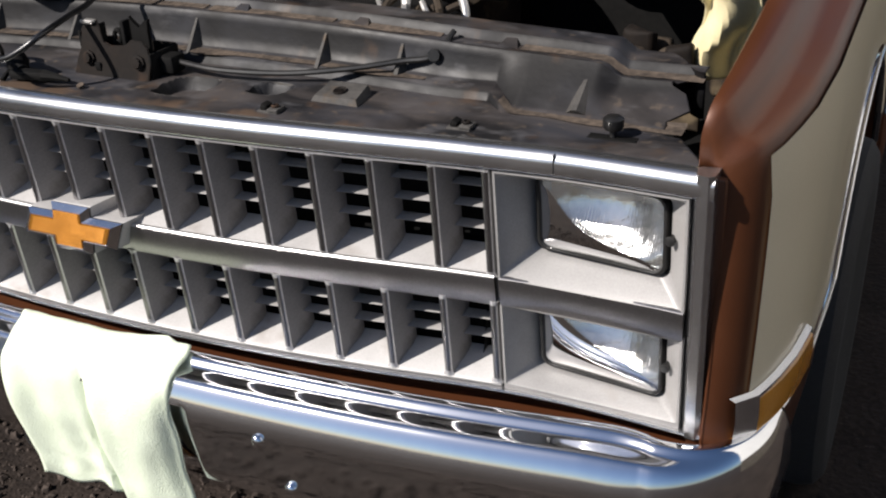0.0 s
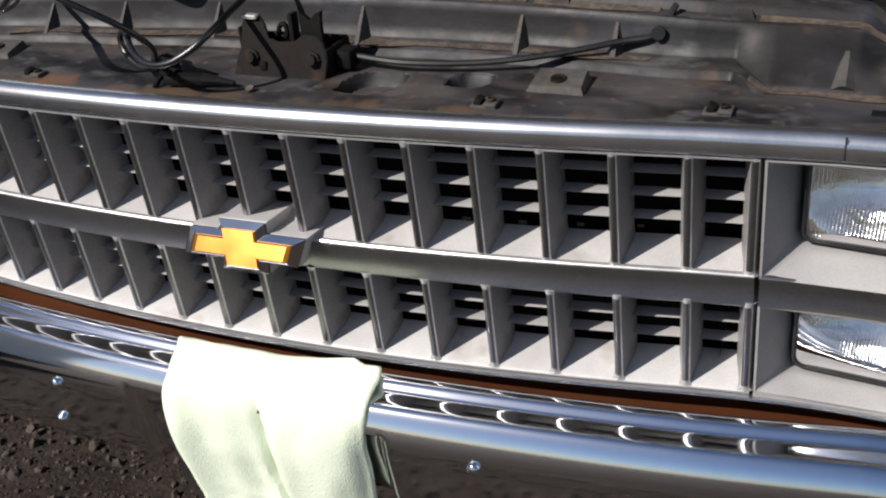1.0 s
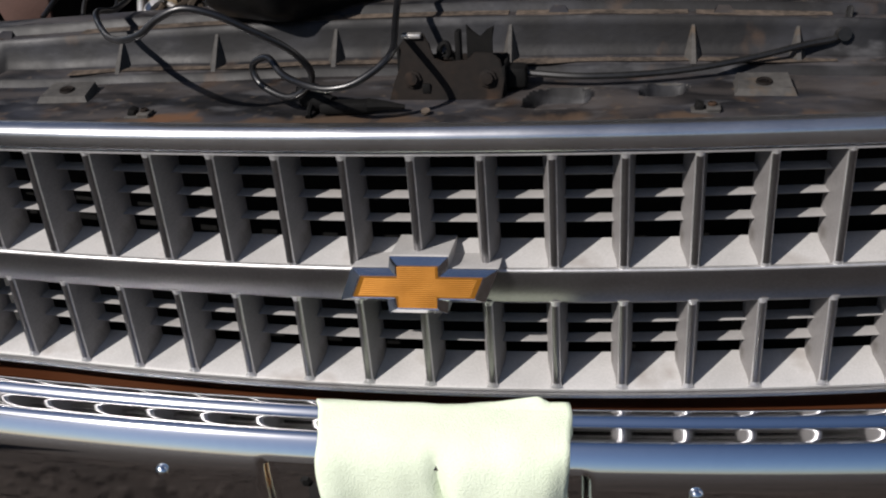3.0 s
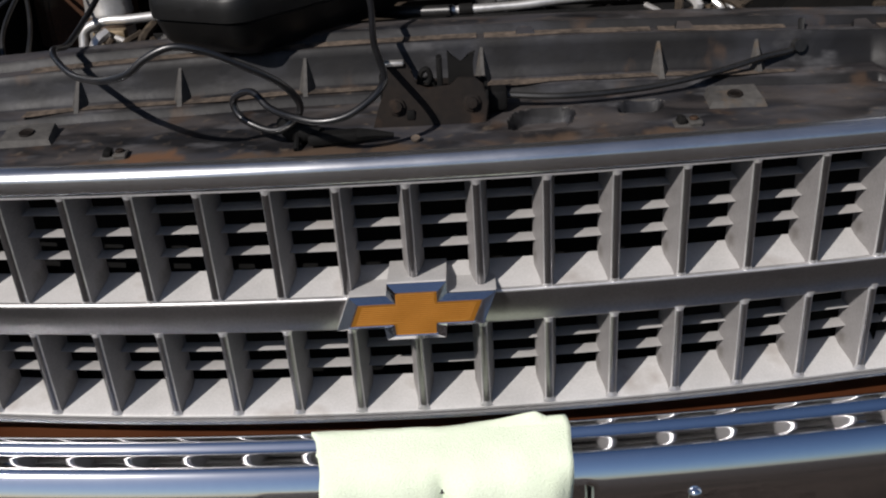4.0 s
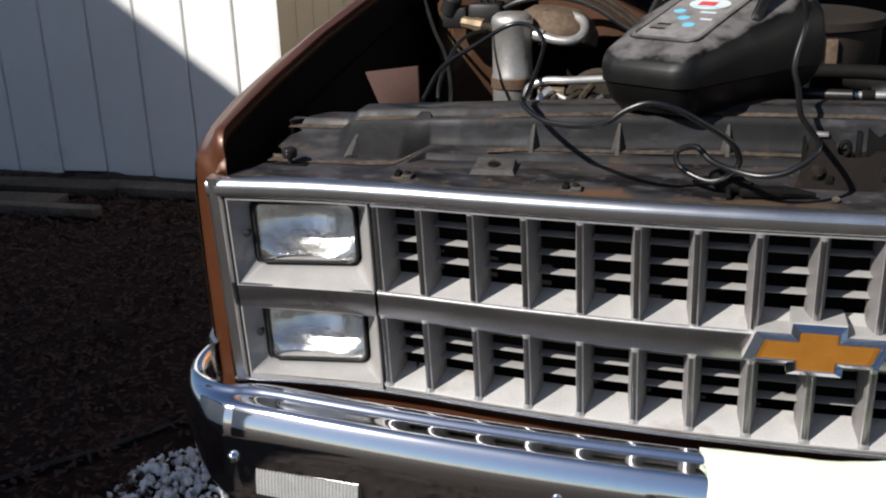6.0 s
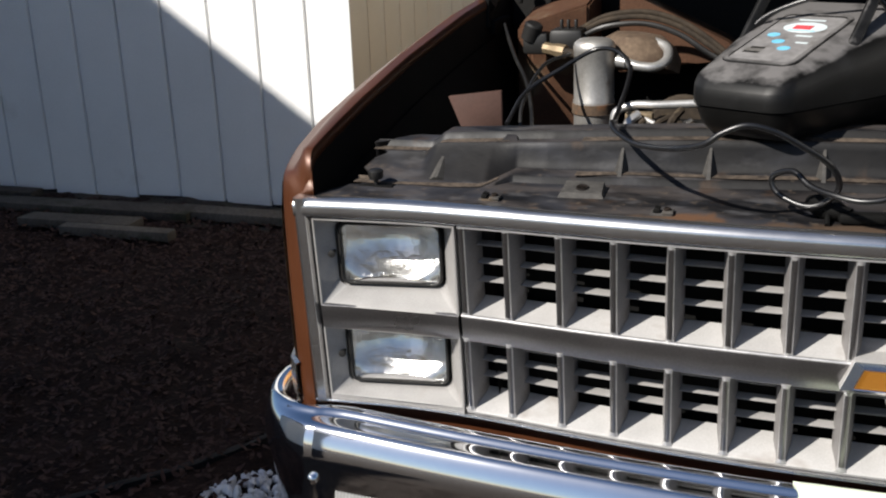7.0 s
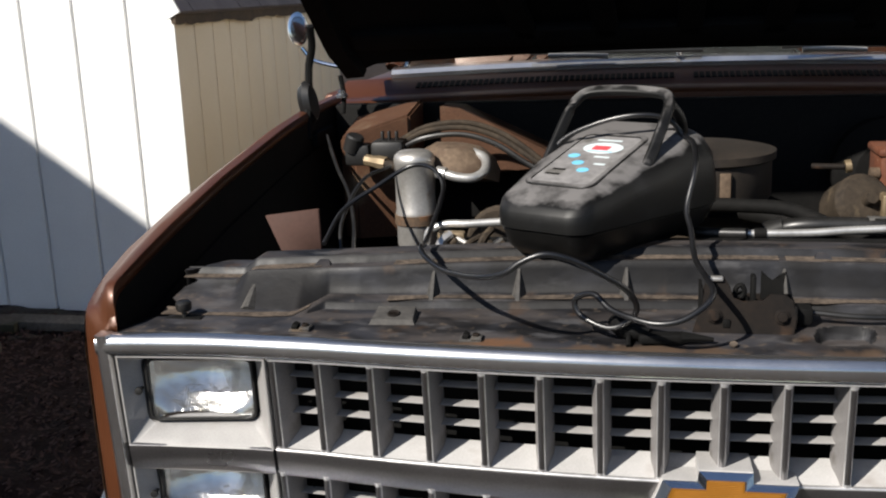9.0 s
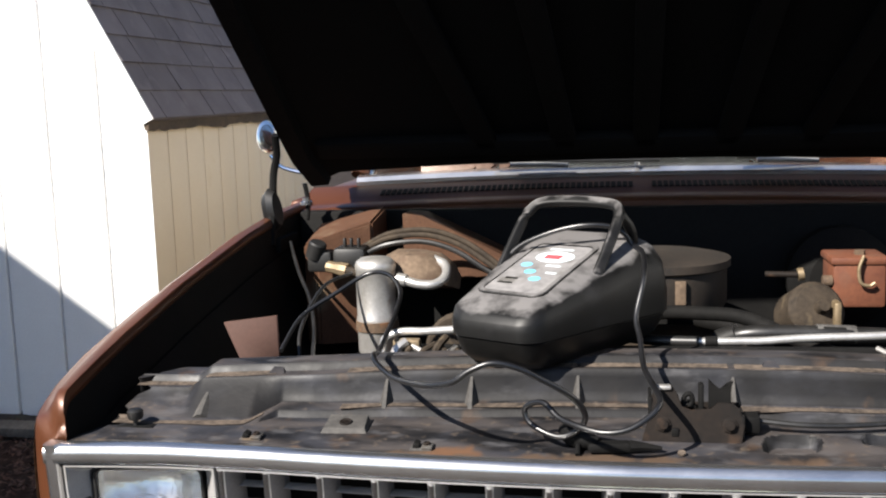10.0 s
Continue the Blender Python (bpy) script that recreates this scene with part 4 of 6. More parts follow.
BUMPER = [(-0.008, 0.634), (-0.005, 0.644), (0.002, 0.6505), (0.01, 0.652), (0.0141, 0.6515), (0.018, 0.6499), (0.021, 0.6475), (0.0232, 0.6449), (0.0252, 0.6426), (0.0276, 0.6408), (0.0305, 0.6399), (0.0355, 0.6396), (0.041, 0.6393), (0.0465, 0.639), (0.0515, 0.6385), (0.0555, 0.6375), (0.0587, 0.6356), (0.0617, 0.6326), (0.0646, 0.6287), (0.0673, 0.6242), (0.0698, 0.6192), (0.0721, 0.6138), (0.0742, 0.6081), (0.076, 0.6024), (0.0771, 0.5968), (0.0777, 0.5905), (0.0778, 0.584), (0.0775, 0.576), (0.076, 0.562), (0.072, 0.536), (0.0665, 0.5), (0.06, 0.466), (0.046, 0.44)]


def make_bumper():
    rows = []
    n = 360
    for i in range(n + 1):
        u = i / n * 2 - 1
        p, nrm, d = bumper_plan(u)
        end = ease((d - 0.83) / 0.14)
        row = []
        for k, (o, z) in enumerate(BUMPER):
            # towards its ends the step melts into one round face
            round_o, round_z = o, z
            if k < 3:
                round_o = o + 0.032
            elif k > 27:
                round_o = o - 0.007
            else:
                t = (k - 3) / 24
                round_o = 0.042 + 0.027 * math.sin(t * math.pi / 2)
                round_z = 0.652 - 0.068 * (1 - math.cos(t * math.pi / 2))
            o2, z2 = o + (round_o - o) * end, z + (round_z - z) * end
            z2 += 0.014 * min(1.0, d / 0.8) ** 2
            # pressed pocket for the plate
            if z < 0.6035:
                o2 -= 0.020 * ease((0.212 - abs(p.x)) / 0.014) * ease((0.6035 - z) / 0.010)
            q = p + nrm * o2
            row.append(Vector((q.x - 0.016 * ease((abs(q.x) - 0.55) / 0.3), q.y, z2)))
        rows.append(row)
    b = surface(rows)
    bumper = part("front_bumper", b, CHROME, truck, "chrome front bumper with a stepped upper face", angle=60)
    sol = bumper.modifiers.new("thickness", "SOLIDIFY")
    sol.thickness, sol.offset = 0.003, -1
    plate = part("licence_plate", prism(rounded(0.305, 0.152, 0.012, 4), -0.002, 0.0, pose(0.0, -0.0525, 0.505, -4, 0, 0)), PLATE_ORANGE, bumper, "orange licence plate behind the towel")
    rim_o, rim_i = rounded(0.312, 0.160, 0.014, 4), rounded(0.284, 0.132, 0.010, 4)
    pm = pose(0.0, -0.0525, 0.505, -4, 0, 0)
    part("plate_frame", surface([[pm @ Vector((a, y2, c)) for a, c in ring] for ring, y2 in ((rim_o, 0.0), (rim_o, -0.0055), (rim_i, -0.0055), (rim_i, -0.002))], closed_u=True), DARK_PLASTIC, plate)
    part("plate_bolt", lathe([(0.001, -0.002), (0.0095, -0.002), (0.0095, 0.006), (0.005, 0.010), (0.001, 0.010)], 6, pose(-0.158, -0.0485, 0.560, 90, 0, 0)), BLACK_STEEL, bumper)
    for x, z in ((-0.347, 0.578), (0.335, 0.581), (-0.896, 0.558), (0.896, 0.558), (0.371, 0.497), (-0.371, 0.497)):
        u = None
        for i in range(400):
            p, nrm, d = bumper_plan(i / 400 * math.copysign(1, x))
            if abs(p.x + nrm.x * 0.067) >= abs(x):
                break
        q = p + nrm * (0.0770 if z > 0.57 else 0.0725 if z > 0.55 else 0.0655)
        ang = math.degrees(math.atan2(nrm.x, -nrm.y))
        part("bolt", lathe([(0.010, -0.002), (0.0100, 0.003), (0.0085, 0.0065), (0.005, 0.009), (0.001, 0.0098)], 18, pose(q.x, q.y, z, 90, 0, ang)), CHROME, bumper, "round-headed chrome bolt")
    # ribbed park lamps low in the face
    for s in (-1, 1):
        b = None
        holder = part("park_lamp", prism(rounded(0.20, 0.062, 0.008, 3), -0.008, 0.01, pose(s * 0.765, -0.029, 0.520, -7, 0, s * 6), bevel=0.002), DARK_PLASTIC, bumper, "ribbed clear park lamp in the bumper")
        rows = []
        for i in range(121):
            x, wave = -0.094 + i * 0.188 / 120, 0.0012 * abs(math.sin(i * math.pi / 4))
            rows.append([Vector((x, -0.004, -0.026)), Vector((x, -0.0100 - wave, -0.0245)), Vector((x, -0.0112 - wave, 0.0)), Vector((x, -0.0100 - wave, 0.0245)), Vector((x, -0.004, 0.026))])
        b = surface(rows)
        b.transform(pose(s * 0.765, -0.029, 0.520, -7, 0, s * 6))
        part("lens", b, PARK_GLASS, holder, "ribbed frosted lens")


make_bumper()

# body-coloured filler between grille and bumper
part("valance", slab(-0.925, 0.925, [(0.036, Z_LOW - 0.0165), (0.033, Z_LOW - 0.020), (0.028, Z_LOW - 0.050), (0.026, Z_LOW - 0.075), (0.10, Z_LOW - 0.080), (0.10, Z_LOW - 0.0165)], 40), BROWN, truck, "brown painted filler panel above the bumper")


# ---- fenders ----
CROWN = [(0.03, 1.088), (0.05, 1.092), (0.09, 1.099), (0.30, 1.138), (0.55, 1.178), (0.92, 1.222), (1.20, 1.243), (1.55, 1.250)]
SIDE_X = [(0.0535, 0.930), (0.056, 0.939), (0.062, 0.949), (0.072, 0.961), (0.09, 0.972), (0.13, 0.985), (0.20, 1.000), (0.30, 1.010), (0.50, 1.014), (1.6, 1.016)]
ARCH_Y, ARCH_Z, ARCH_R = 0.98, 0.45, 0.43


def fender_bottom(y):
    if abs(y - ARCH_Y) < ARCH_R:
        return max(0.50, ARCH_Z + math.sqrt(ARCH_R ** 2 - (y - ARCH_Y) ** 2))
    return 0.50


def make_fender(s):
    ys = [0.0535, 0.055, 0.0575, 0.062, 0.069, 0.077, 0.085, 0.11, 0.15] + [0.2 + 0.05 * i for i in range(7)]
    ys += [ARCH_Y - ARCH_R * math.cos(math.pi * i / 28) for i in range(29)] + [1.45, 1.50, 1.55]
    ys = sorted(set(round(y, 4) for y in ys))
    rows, flange = [], []
    for y in ys:
        sx, cz, zb = lerp_table(SIDE_X, y), lerp_table(CROWN, y), fender_bottom(y)
        nose = 0.034 * (1 - math.sqrt(max(0.0, 1 - (1 - min(1.0, (y - 0.0525) / 0.030)) ** 2)))
        cz -= nose
        inner = 0.893
        width = sx - inner
        pts = [(inner + f * width, cz - dz) for f, dz in ((0.10, 0.020), (0.105, 0.011), (0.12, 0.005), (0.15, 0.001), (0.30, 0.0), (0.40, 0.005), (0.50, 0.020), (0.58, 0.033), (0.70, 0.040), (0.85, 0.0435), (0.93, 0.052), (0.98, 0.078), (1.0, 0.13))]
        for t in (0.25, 0.5, 0.75, 1.0):
            pts.append((sx - 0.012 * t * t, (cz - 0.13) + (zb - cz + 0.13) * t))
        if y == ys[0]:
            # the nose turns down behind the bright trim
            rows.append([Vector((s * x, y - 0.0008, min(z, 1.012))) for x, z in pts])
        rows.append([Vector((s * x, y, z)) for x, z in pts])
        top_x, top_z = pts[0]
        if y >= 0.062:
            flange.append([Vector((s * x, y, z)) for x, z in ((top_x + 0.002, top_z + 0.004), (top_x - 0.001, top_z - 0.020), (top_x - 0.004, top_z - 0.082))])
    fender = part("fender", surface(rows), BROWN, truck, "brown painted front fender with a cream side panel")
    sol = fender.modifiers.new("thickness", "SOLIDIFY")
    sol.thickness, sol.offset = 0.004, (-1 if s > 0 else -1)
    part("inner_flange", surface(flange), BLACK_STEEL, fender, "black inner flange of the fender")
    # front closing face between the surround and the fender's nose
    b = box(0.900, 0.9300, 0.044, 0.10, 0.52, 1.016, 0.004)
    for v in b.verts:
        v.co.y += (1.0 - v.co.z) * 0.078
    if s < 0:
        b.transform(Matrix.Diagonal((-1, 1, 1, 1)))
    part("nose_edge", b, BROWN, fender)
    # cream side, a hair proud of the brown
    rows = []
    for y in [v for v in ys if v >= 0.084]:
        sx, cz = lerp_table(SIDE_X, y), lerp_table(CROWN, y)
        zt, zb = cz - 0.064, max(0.645, fender_bottom(y) + 0.022)
        row = []
        for i in range(9):
            z = zt + (zb - zt) * i / 8
            t = max(0.0, (cz - 0.13 - z) / (cz - 0.13 - fender_bottom(y)))
            x = sx - 0.012 * t * t + 0.0045
            if z > cz - 0.13:
                x -= 0.0035 * ((z - (cz - 0.13)) / 0.05) ** 2
            row.append(Vector((s * x, y, z)))
        rows.append(row)
    part("cream_panel", surface(rows), CREAM, fender, "cream painted fender side")
    line = [Vector((s * (lerp_table(SIDE_X, y) + 0.003), y, max(0.645, fender_bottom(y) + 0.022))) for y in ys if 0.049 <= y <= 1.5]
    part("pinstripe", tube(line, 0.0028, 6, curved=False), TRIM, fender)
    # arch lip
    arc = [Vector((s * 1.006, ARCH_Y - ARCH_R * math.cos(math.pi * i / 40), ARCH_Z + ARCH_R * math.sin(math.pi * i / 40))) for i in range(4, 37)]
    part("arch_trim", tube(arc, 0.007, 8, curved=False), CHROME, fender, "bright wheel-arch trim")
    # side marker
    y0, y1 = 0.062, 0.275
    rows = []
    for i in range(9):
        y = y0 + (y1 - y0) * i / 8
        sx = lerp_table(SIDE_X, y)
        rows.append([Vector((s * (sx + o), y, z)) for o, z in ((0.002, 0.655), (0.010, 0.659), (0.012, 0.690), (0.010, 0.721), (0.002, 0.725))])
    marker = part("side_marker", surface(rows), TRIM, fender, "amber side marker lamp in a bright rim")
    rows = [[Vector((v.x + s * 0.003, v.y * 0.94 + 0.0105, 0.690 + (v.z - 0.690) * 0.80)) for v in r] for r in rows]
    part("lens", surface(rows), AMBER, marker, "amber ribbed lens")
    # dark inner panel along the engine bay, and the wheel house
    rows = []
    for y in [0.10 + 0.06 * i for i in range(22)]:
        cz = lerp_table(CROWN, y)
        rows.append([Vector((s * x, y, z)) for x, z in ((0.897, cz - 0.095), (0.885, cz - 0.13), (0.86, 0.93), (0.80, 0.84), (0.62, 0.78), (0.60, 0.60))])
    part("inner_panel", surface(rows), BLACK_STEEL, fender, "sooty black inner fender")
    return fender


for side in (-1, 1):
    make_fender(side)


def make_wheel(s):
    x = s * 0.908
    m = pose(x, ARCH_Y, 0.36, 0, 90 * s, 0)
    wheel = part("wheel", lathe([(0.20, -0.11), (0.26, -0.125), (0.33, -0.125), (0.352, -0.11), (0.36, -0.08), (0.36, 0.08), (0.352, 0.11), (0.33, 0.125), (0.26, 0.125), (0.20, 0.11)], 48, m), TYRE, truck, "black tyre on a dull steel wheel")
    part("rim", lathe([(0.005, 0.03), (0.06, 0.035), (0.075, 0.055), (0.12, 0.05), (0.17, 0.075), (0.195, 0.105), (0.203, 0.108), (0.203, -0.1), (0.18, -0.1), (0.16, 0.0), (0.005, 0.0)], 40, m), ALU, wheel)


for side in (-1, 1):
    make_wheel(side)
RUST_DARK = material("dark_rusty_steel", (0.0048, 0.0036, 0.0030), (0.0135, 0.0092, 0.0068), 0.75, 0.0, 120, 20, 0.4, 0.0015, stain=(0.050, 0.028, 0.017), stain_scale=20, stain_low=0.6, spec=0.2)


# ---- radiator support panel ----
def riser_y(x):
    """The riser's crest."""
    return 0.204 + 0.022 * (1 - min(1, abs(x) / 0.55) ** 2)


def foot_y(x):
    """The riser's foot; towards the ends the riser leans back more."""
    return riser_y(x) - 0.012 - 0.042 * min(1.0, max(0.0, (abs(x) - 0.600) / 0.042))


def riser_top(x):
    a = abs(x)
    return 1.077 + 0.019 * (1 - min(1, a / 0.75) ** 2) - 0.015 * ease((a - 0.733) / 0.030)


def shelf_z(x, y):
    y0, y1 = bow(x) + 0.020, 0.19
    return 1.021 + 0.013 * (y - y0) / (y1 - y0) + 0.0022 * noise.noise((x * 7, y * 9, 2))


RECESSES = ((0.167, 0.096, 0.076, 0.066), (0.292, 0.120, 0.054, 0.040))


def recess(x, y):
    """Depth of the two pressed oval recesses in the shelf."""
    deep = 0.0
    for cx, cy, w, h in RECESSES:
        u, v = abs(x - cx - 0.25 * (y - cy)) / (w / 2), abs(y - cy) / (h / 2)
        deep = max(deep, 0.017 * ease((1.10 - (u ** 3.2 + v ** 3.2) ** (1 / 3.2)) / 0.22))
    return deep


def make_support():
    rows = []
    n = 520
    for i in range(n + 1):
        x = -0.872 + 1.744 * i / n
        a, yb, zt, y0, yf = abs(x), riser_y(x), riser_top(x), bow(x) + 0.020, foot_y(x)
        led = 0.032
        zs = shelf_z(x, yf - led)
        cut = ease((a - 0.80) / 0.07)
        back = 0.085 * (1 - 0.75 * cut)
        inside = 1 - min(1.0, max(0.0, (a - 0.600) / 0.042))        # the foot ledge fades out towards the ends
        rise = 0.012 * inside
        pts = [(y0, 1.000, 0.905), (y0, 1.0205, 0.905), (y0 + 0.006, 1.0215, 0.905)]
        for k in range(1, 32):
            t = 0.04 + 0.96 * k / 32
            y = y0 + (yf - led - y0) * t
            pts.append((y, shelf_z(x, y) - recess(x, y), 0.905 - 0.045 * t))
        pts += [(yf - led, zs, 0.845), (yf - led + 0.005, zs + rise * 0.75, 0.840), (yf - led + 0.009, zs + rise, 0.838), (yf - 0.004, zs + rise + 0.003, 0.836), (yf, zs + rise + 0.006, 0.835), (yf + (yb - yf) * 0.4, zs + rise + (zt - zs - rise) * 0.42, 0.858), (yf + (yb - yf) * 0.85, zt - 0.008, 0.846), (yb - 0.001, zt - 0.001, 0.828), (yb + 0.0015, zt + 0.002, 0.826), (yb + 0.005, zt + 0.002, 0.826), (yb + 0.009, zt - 0.002, 0.830),
                (yb + 0.038, zt + 0.000, 0.856), (yb + 0.042, zt + 0.008, 0.858), (yb + 0.045, zt + 0.0115, 0.860), (yb + 0.052, zt + 0.012, 0.860), (yb + back + 0.004, zt + 0.012, 0.860), (yb + back + 0.008, zt + 0.006, 0.860), (yb + back + 0.010, zt - 0.05, 0.860)]
        # ragged cut ends
        rows.append([Vector((math.copysign(0.78 + (a - 0.78) * (end - 0.78) / 0.092, x) if a > 0.78 else x, y, z)) for y, z, end in pts])
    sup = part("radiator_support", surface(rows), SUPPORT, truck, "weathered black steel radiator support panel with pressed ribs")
    sol = sup.modifiers.new("thickness", "SOLIDIFY")
    sol.thickness, sol.offset = 0.002, -1
    for x, d in ((-0.722, 0.006), (-0.431, 0.026), (-0.297, 0.026), (-0.132, 0.026), (0.100, 0.026), (0.330, 0.028), (0.455, 0.020), (0.722, 0.008)):
        yf, yb, zt = foot_y(x), riser_y(x), riser_top(x)
        zs = shelf_z(x, yf - 0.024) + 0.008
        b = surface([[Vector((x + o * 0.6, yb - 0.004, zt - 0.006)), Vector((x + o * 1.0, yf - d, zs + 0.004)), Vector((x + o * 4.2, yf - d * 0.4, zs - 0.002)), Vector((x + o * 4.6, yf + 0.010, zs))] for o in (-0.003, 0.003)], closed_u=True, cap=True)
        part("gusset", b, DUSTY_TAB, sup)
    for x in (-0.62, -0.20, 0.16, 0.37, 0.60):
        yb, zt = riser_y(x) + 0.047, riser_top(x)
        b = surface([[Vector((x + o, yb, zt + 0.012)), Vector((x + o * 3, yb - 0.026, zt)), Vector((x + o * 3, yb, zt))] for o in (-0.005, 0.005)], closed_u=True, cap=True)
        part("gusset", b, SUPPORT, sup)
    # pale tubes along the pressed folds: bare worn steel and painted edge highlights
    for dy, dz, r in ((0.0012, 0.0018, 0.0017), (0.0450, 0.0113, 0.0014)):
        line = []
        for i in range(121):
            x = -0.825 + 1.65 * i / 120
            line.append(Vector((x, riser_y(x) + dy, riser_top(x) + dz)))
        part("worn_edge", tube(line, lambda t: r * (0.75 + 0.5 * noise.noise((t * 40, r * 900, 0))), 6, curved=False), WORN, sup)
    # tabs with a square hole
    for x, y in ((-0.478, 0.122), (0.407, 0.115)):
        z = shelf_z(x, y) + 0.003
        tab = part("mounting_tab", surface([[Vector((x + u, y + v, z + c)) for u, v, c in ((-0.036, -0.020, -0.004), (0.036, -0.020, -0.004), (0.034, 0.026, -0.002), (-0.034, 0.026, -0.002))], [Vector((x + u, y + v, z + c)) for u, v, c in ((-0.031, -0.016, 0.005), (0.032, -0.016, 0.005), (0.029, 0.024, 0.013), (-0.029, 0.024, 0.013))]], closed_u=True, cap=True), DUSTY_TAB, sup, "raised grey tab with a rusty hole")
        part("hole", lathe([(0.001, 0.0), (0.006, 0.0), (0.009, 0.002), (0.010, 0.000)], 14, pose(x, y, z + 0.0090, 11, 0, 0)), RUST_DARK, tab)
    # pale rims of the pressed recesses, and black sheets painting in their shade
    for x, y, w, h in RECESSES:
        line = []
        for k in range(40):
            a = 2 * math.pi * k / 40
            c, s = math.cos(a), math.sin(a)
            g = 1.10 / (abs(c) ** 3.2 + abs(s) ** 3.2) ** (1 / 3.2)
            yy = y + g * s * h / 2
            line.append((x + g * c * w / 2 + 0.25 * (yy - y), yy))
        rings = []
        for f, up in ((1.07, 0.0002), (1.035, 0.0016), (1.0, 0.0012), (0.975, -0.0010)):
            rings.append([Vector((x + (px - x) * f, y + (py - y) * f, shelf_z(px, py) + up)) for px, py in line])
        rim = part("recess_rim", surface(rings, closed_u=True), DUSTY_TAB, sup, "pale rim of a pressed recess")
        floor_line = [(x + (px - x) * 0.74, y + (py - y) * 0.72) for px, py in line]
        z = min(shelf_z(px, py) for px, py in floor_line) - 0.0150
        part("recess_floor", surface([[Vector((px, py, z - 0.003)) for px, py in floor_line], [Vector((x + (px - x) * 0.97, y + (py - y) * 0.97, z)) for px, py in floor_line]], closed_u=True, cap=True), HOOD_UNDER, rim, "black sheet standing in for the shade in the recess")
    # clip nuts with rust along the front edge
    for x in (-0.612, -0.350, 0.336, 0.600):
        y = bow(x) + 0.044
        z = shelf_z(x, y)
        clip = part("clip_nut", box(x - 0.016, x + 0.016, y - 0.010, y + 0.011, z - 0.001, z + 0.004, 0.0015), DUSTY_TAB, sup, "rusty folded clip nut")
        part("leaf", box(x + 0.001, x + 0.017, y - 0.011, y + 0.010, z + 0.003, z + 0.0075, 0.0015), DUSTY_TAB, clip)
        part("socket", lathe([(0.0012, 0), (0.0050, 0), (0.0055, 0.003), (0.0038, 0.0045), (0.0036, 0.002), (0.0012, 0.002)], 12, pose(x + 0.008, y, z + 0.0068)), RUST_DARK, clip)
        part("bent_tongue", box(-0.005, 0.004, -0.008, 0.008, 0.0, 0.009, 0.0015, m=pose(x - 0.008, y, z + 0.003, 0, 22, 0)), BLACK_STEEL, clip)
    for x, w in ((-0.17, 0.045), (-0.30, 0.16), (-0.45, 0.10), (-0.08, 0.09), (0.05, 0.12), (0.20, 0.11), (0.46, 0.14), (-0.72, 0.10)):
        y = bow(x) + 0.043
        rows = [[Vector((x + w * (i / 8 - 0.5), y - 0.004 + 0.003 * noise.noise((x, i, 0)), shelf_z(x, y) + 0.0012)), Vector((x + w * (i / 8 - 0.5), y + 0.016 * math.sin(math.pi * (i + 0.3) / 8.6) + 0.006 * noise.noise((x * 9, i * 0.8, 3)), shelf_z(x, y) + 0.0014))] for i in range(9)]
        part("rust_scab", surface(rows), RUST if abs(x + 0.17) < 0.1 else DUST, sup)
    # road dust lying along the foot of the riser and on the flange
    for x0, x1 in ((-0.50, -0.135), (-0.13, 0.095), (0.105, 0.325), (0.335, 0.50), (-0.86, -0.62), (0.62, 0.86)):
        rows, rows2 = [], []
        for i in range(25):
            x = x0 + (x1 - x0) * i / 24
            yb, zt, yf = riser_y(x), riser_top(x), foot_y(x)
            inside = 1 - min(1.0, max(0.0, (abs(x) - 0.600) / 0.042))
            zs = shelf_z(x, yf - 0.032) + 0.012 * inside
            w = 0.0205 + 0.010 * noise.noise((x * 11, 0, 4))
            rows.append([Vector((x, yf - 0.0045 - w, zs + 0.0036)), Vector((x, yf - 0.0030, zs + 0.0046)), Vector((x, yf + 0.0005, zs + 0.0085))])
            rows2.append([Vector((x, yb + 0.036 - w * 0.8, zt + 0.0014)), Vector((x, yb + 0.0395, zt + 0.0035))])
        part("dust_line", surface(rows), DUST, sup)
        part("dust_line", surface(rows2), DUST, sup)
    # rubber hood stops
    for x, y in ((-0.815, 0.118), (0.785, 0.100)):
        z = shelf_z(x, y)
        stop = part("hood_stop", lathe([(0.004, 0), (0.004, 0.012), (0.010, 0.013), (0.0125, 0.017), (0.0125, 0.026), (0.009, 0.029), (0.002, 0.030)], 18, pose(x, y, z)), RUBBER, sup, "black rubber hood stop on a screw")
        part("plate", box(x - 0.03, x + 0.03, y - 0.008, y + 0.008, z, z + 0.003, 0.001), BLACK_STEEL, stop)
    return sup


make_support()


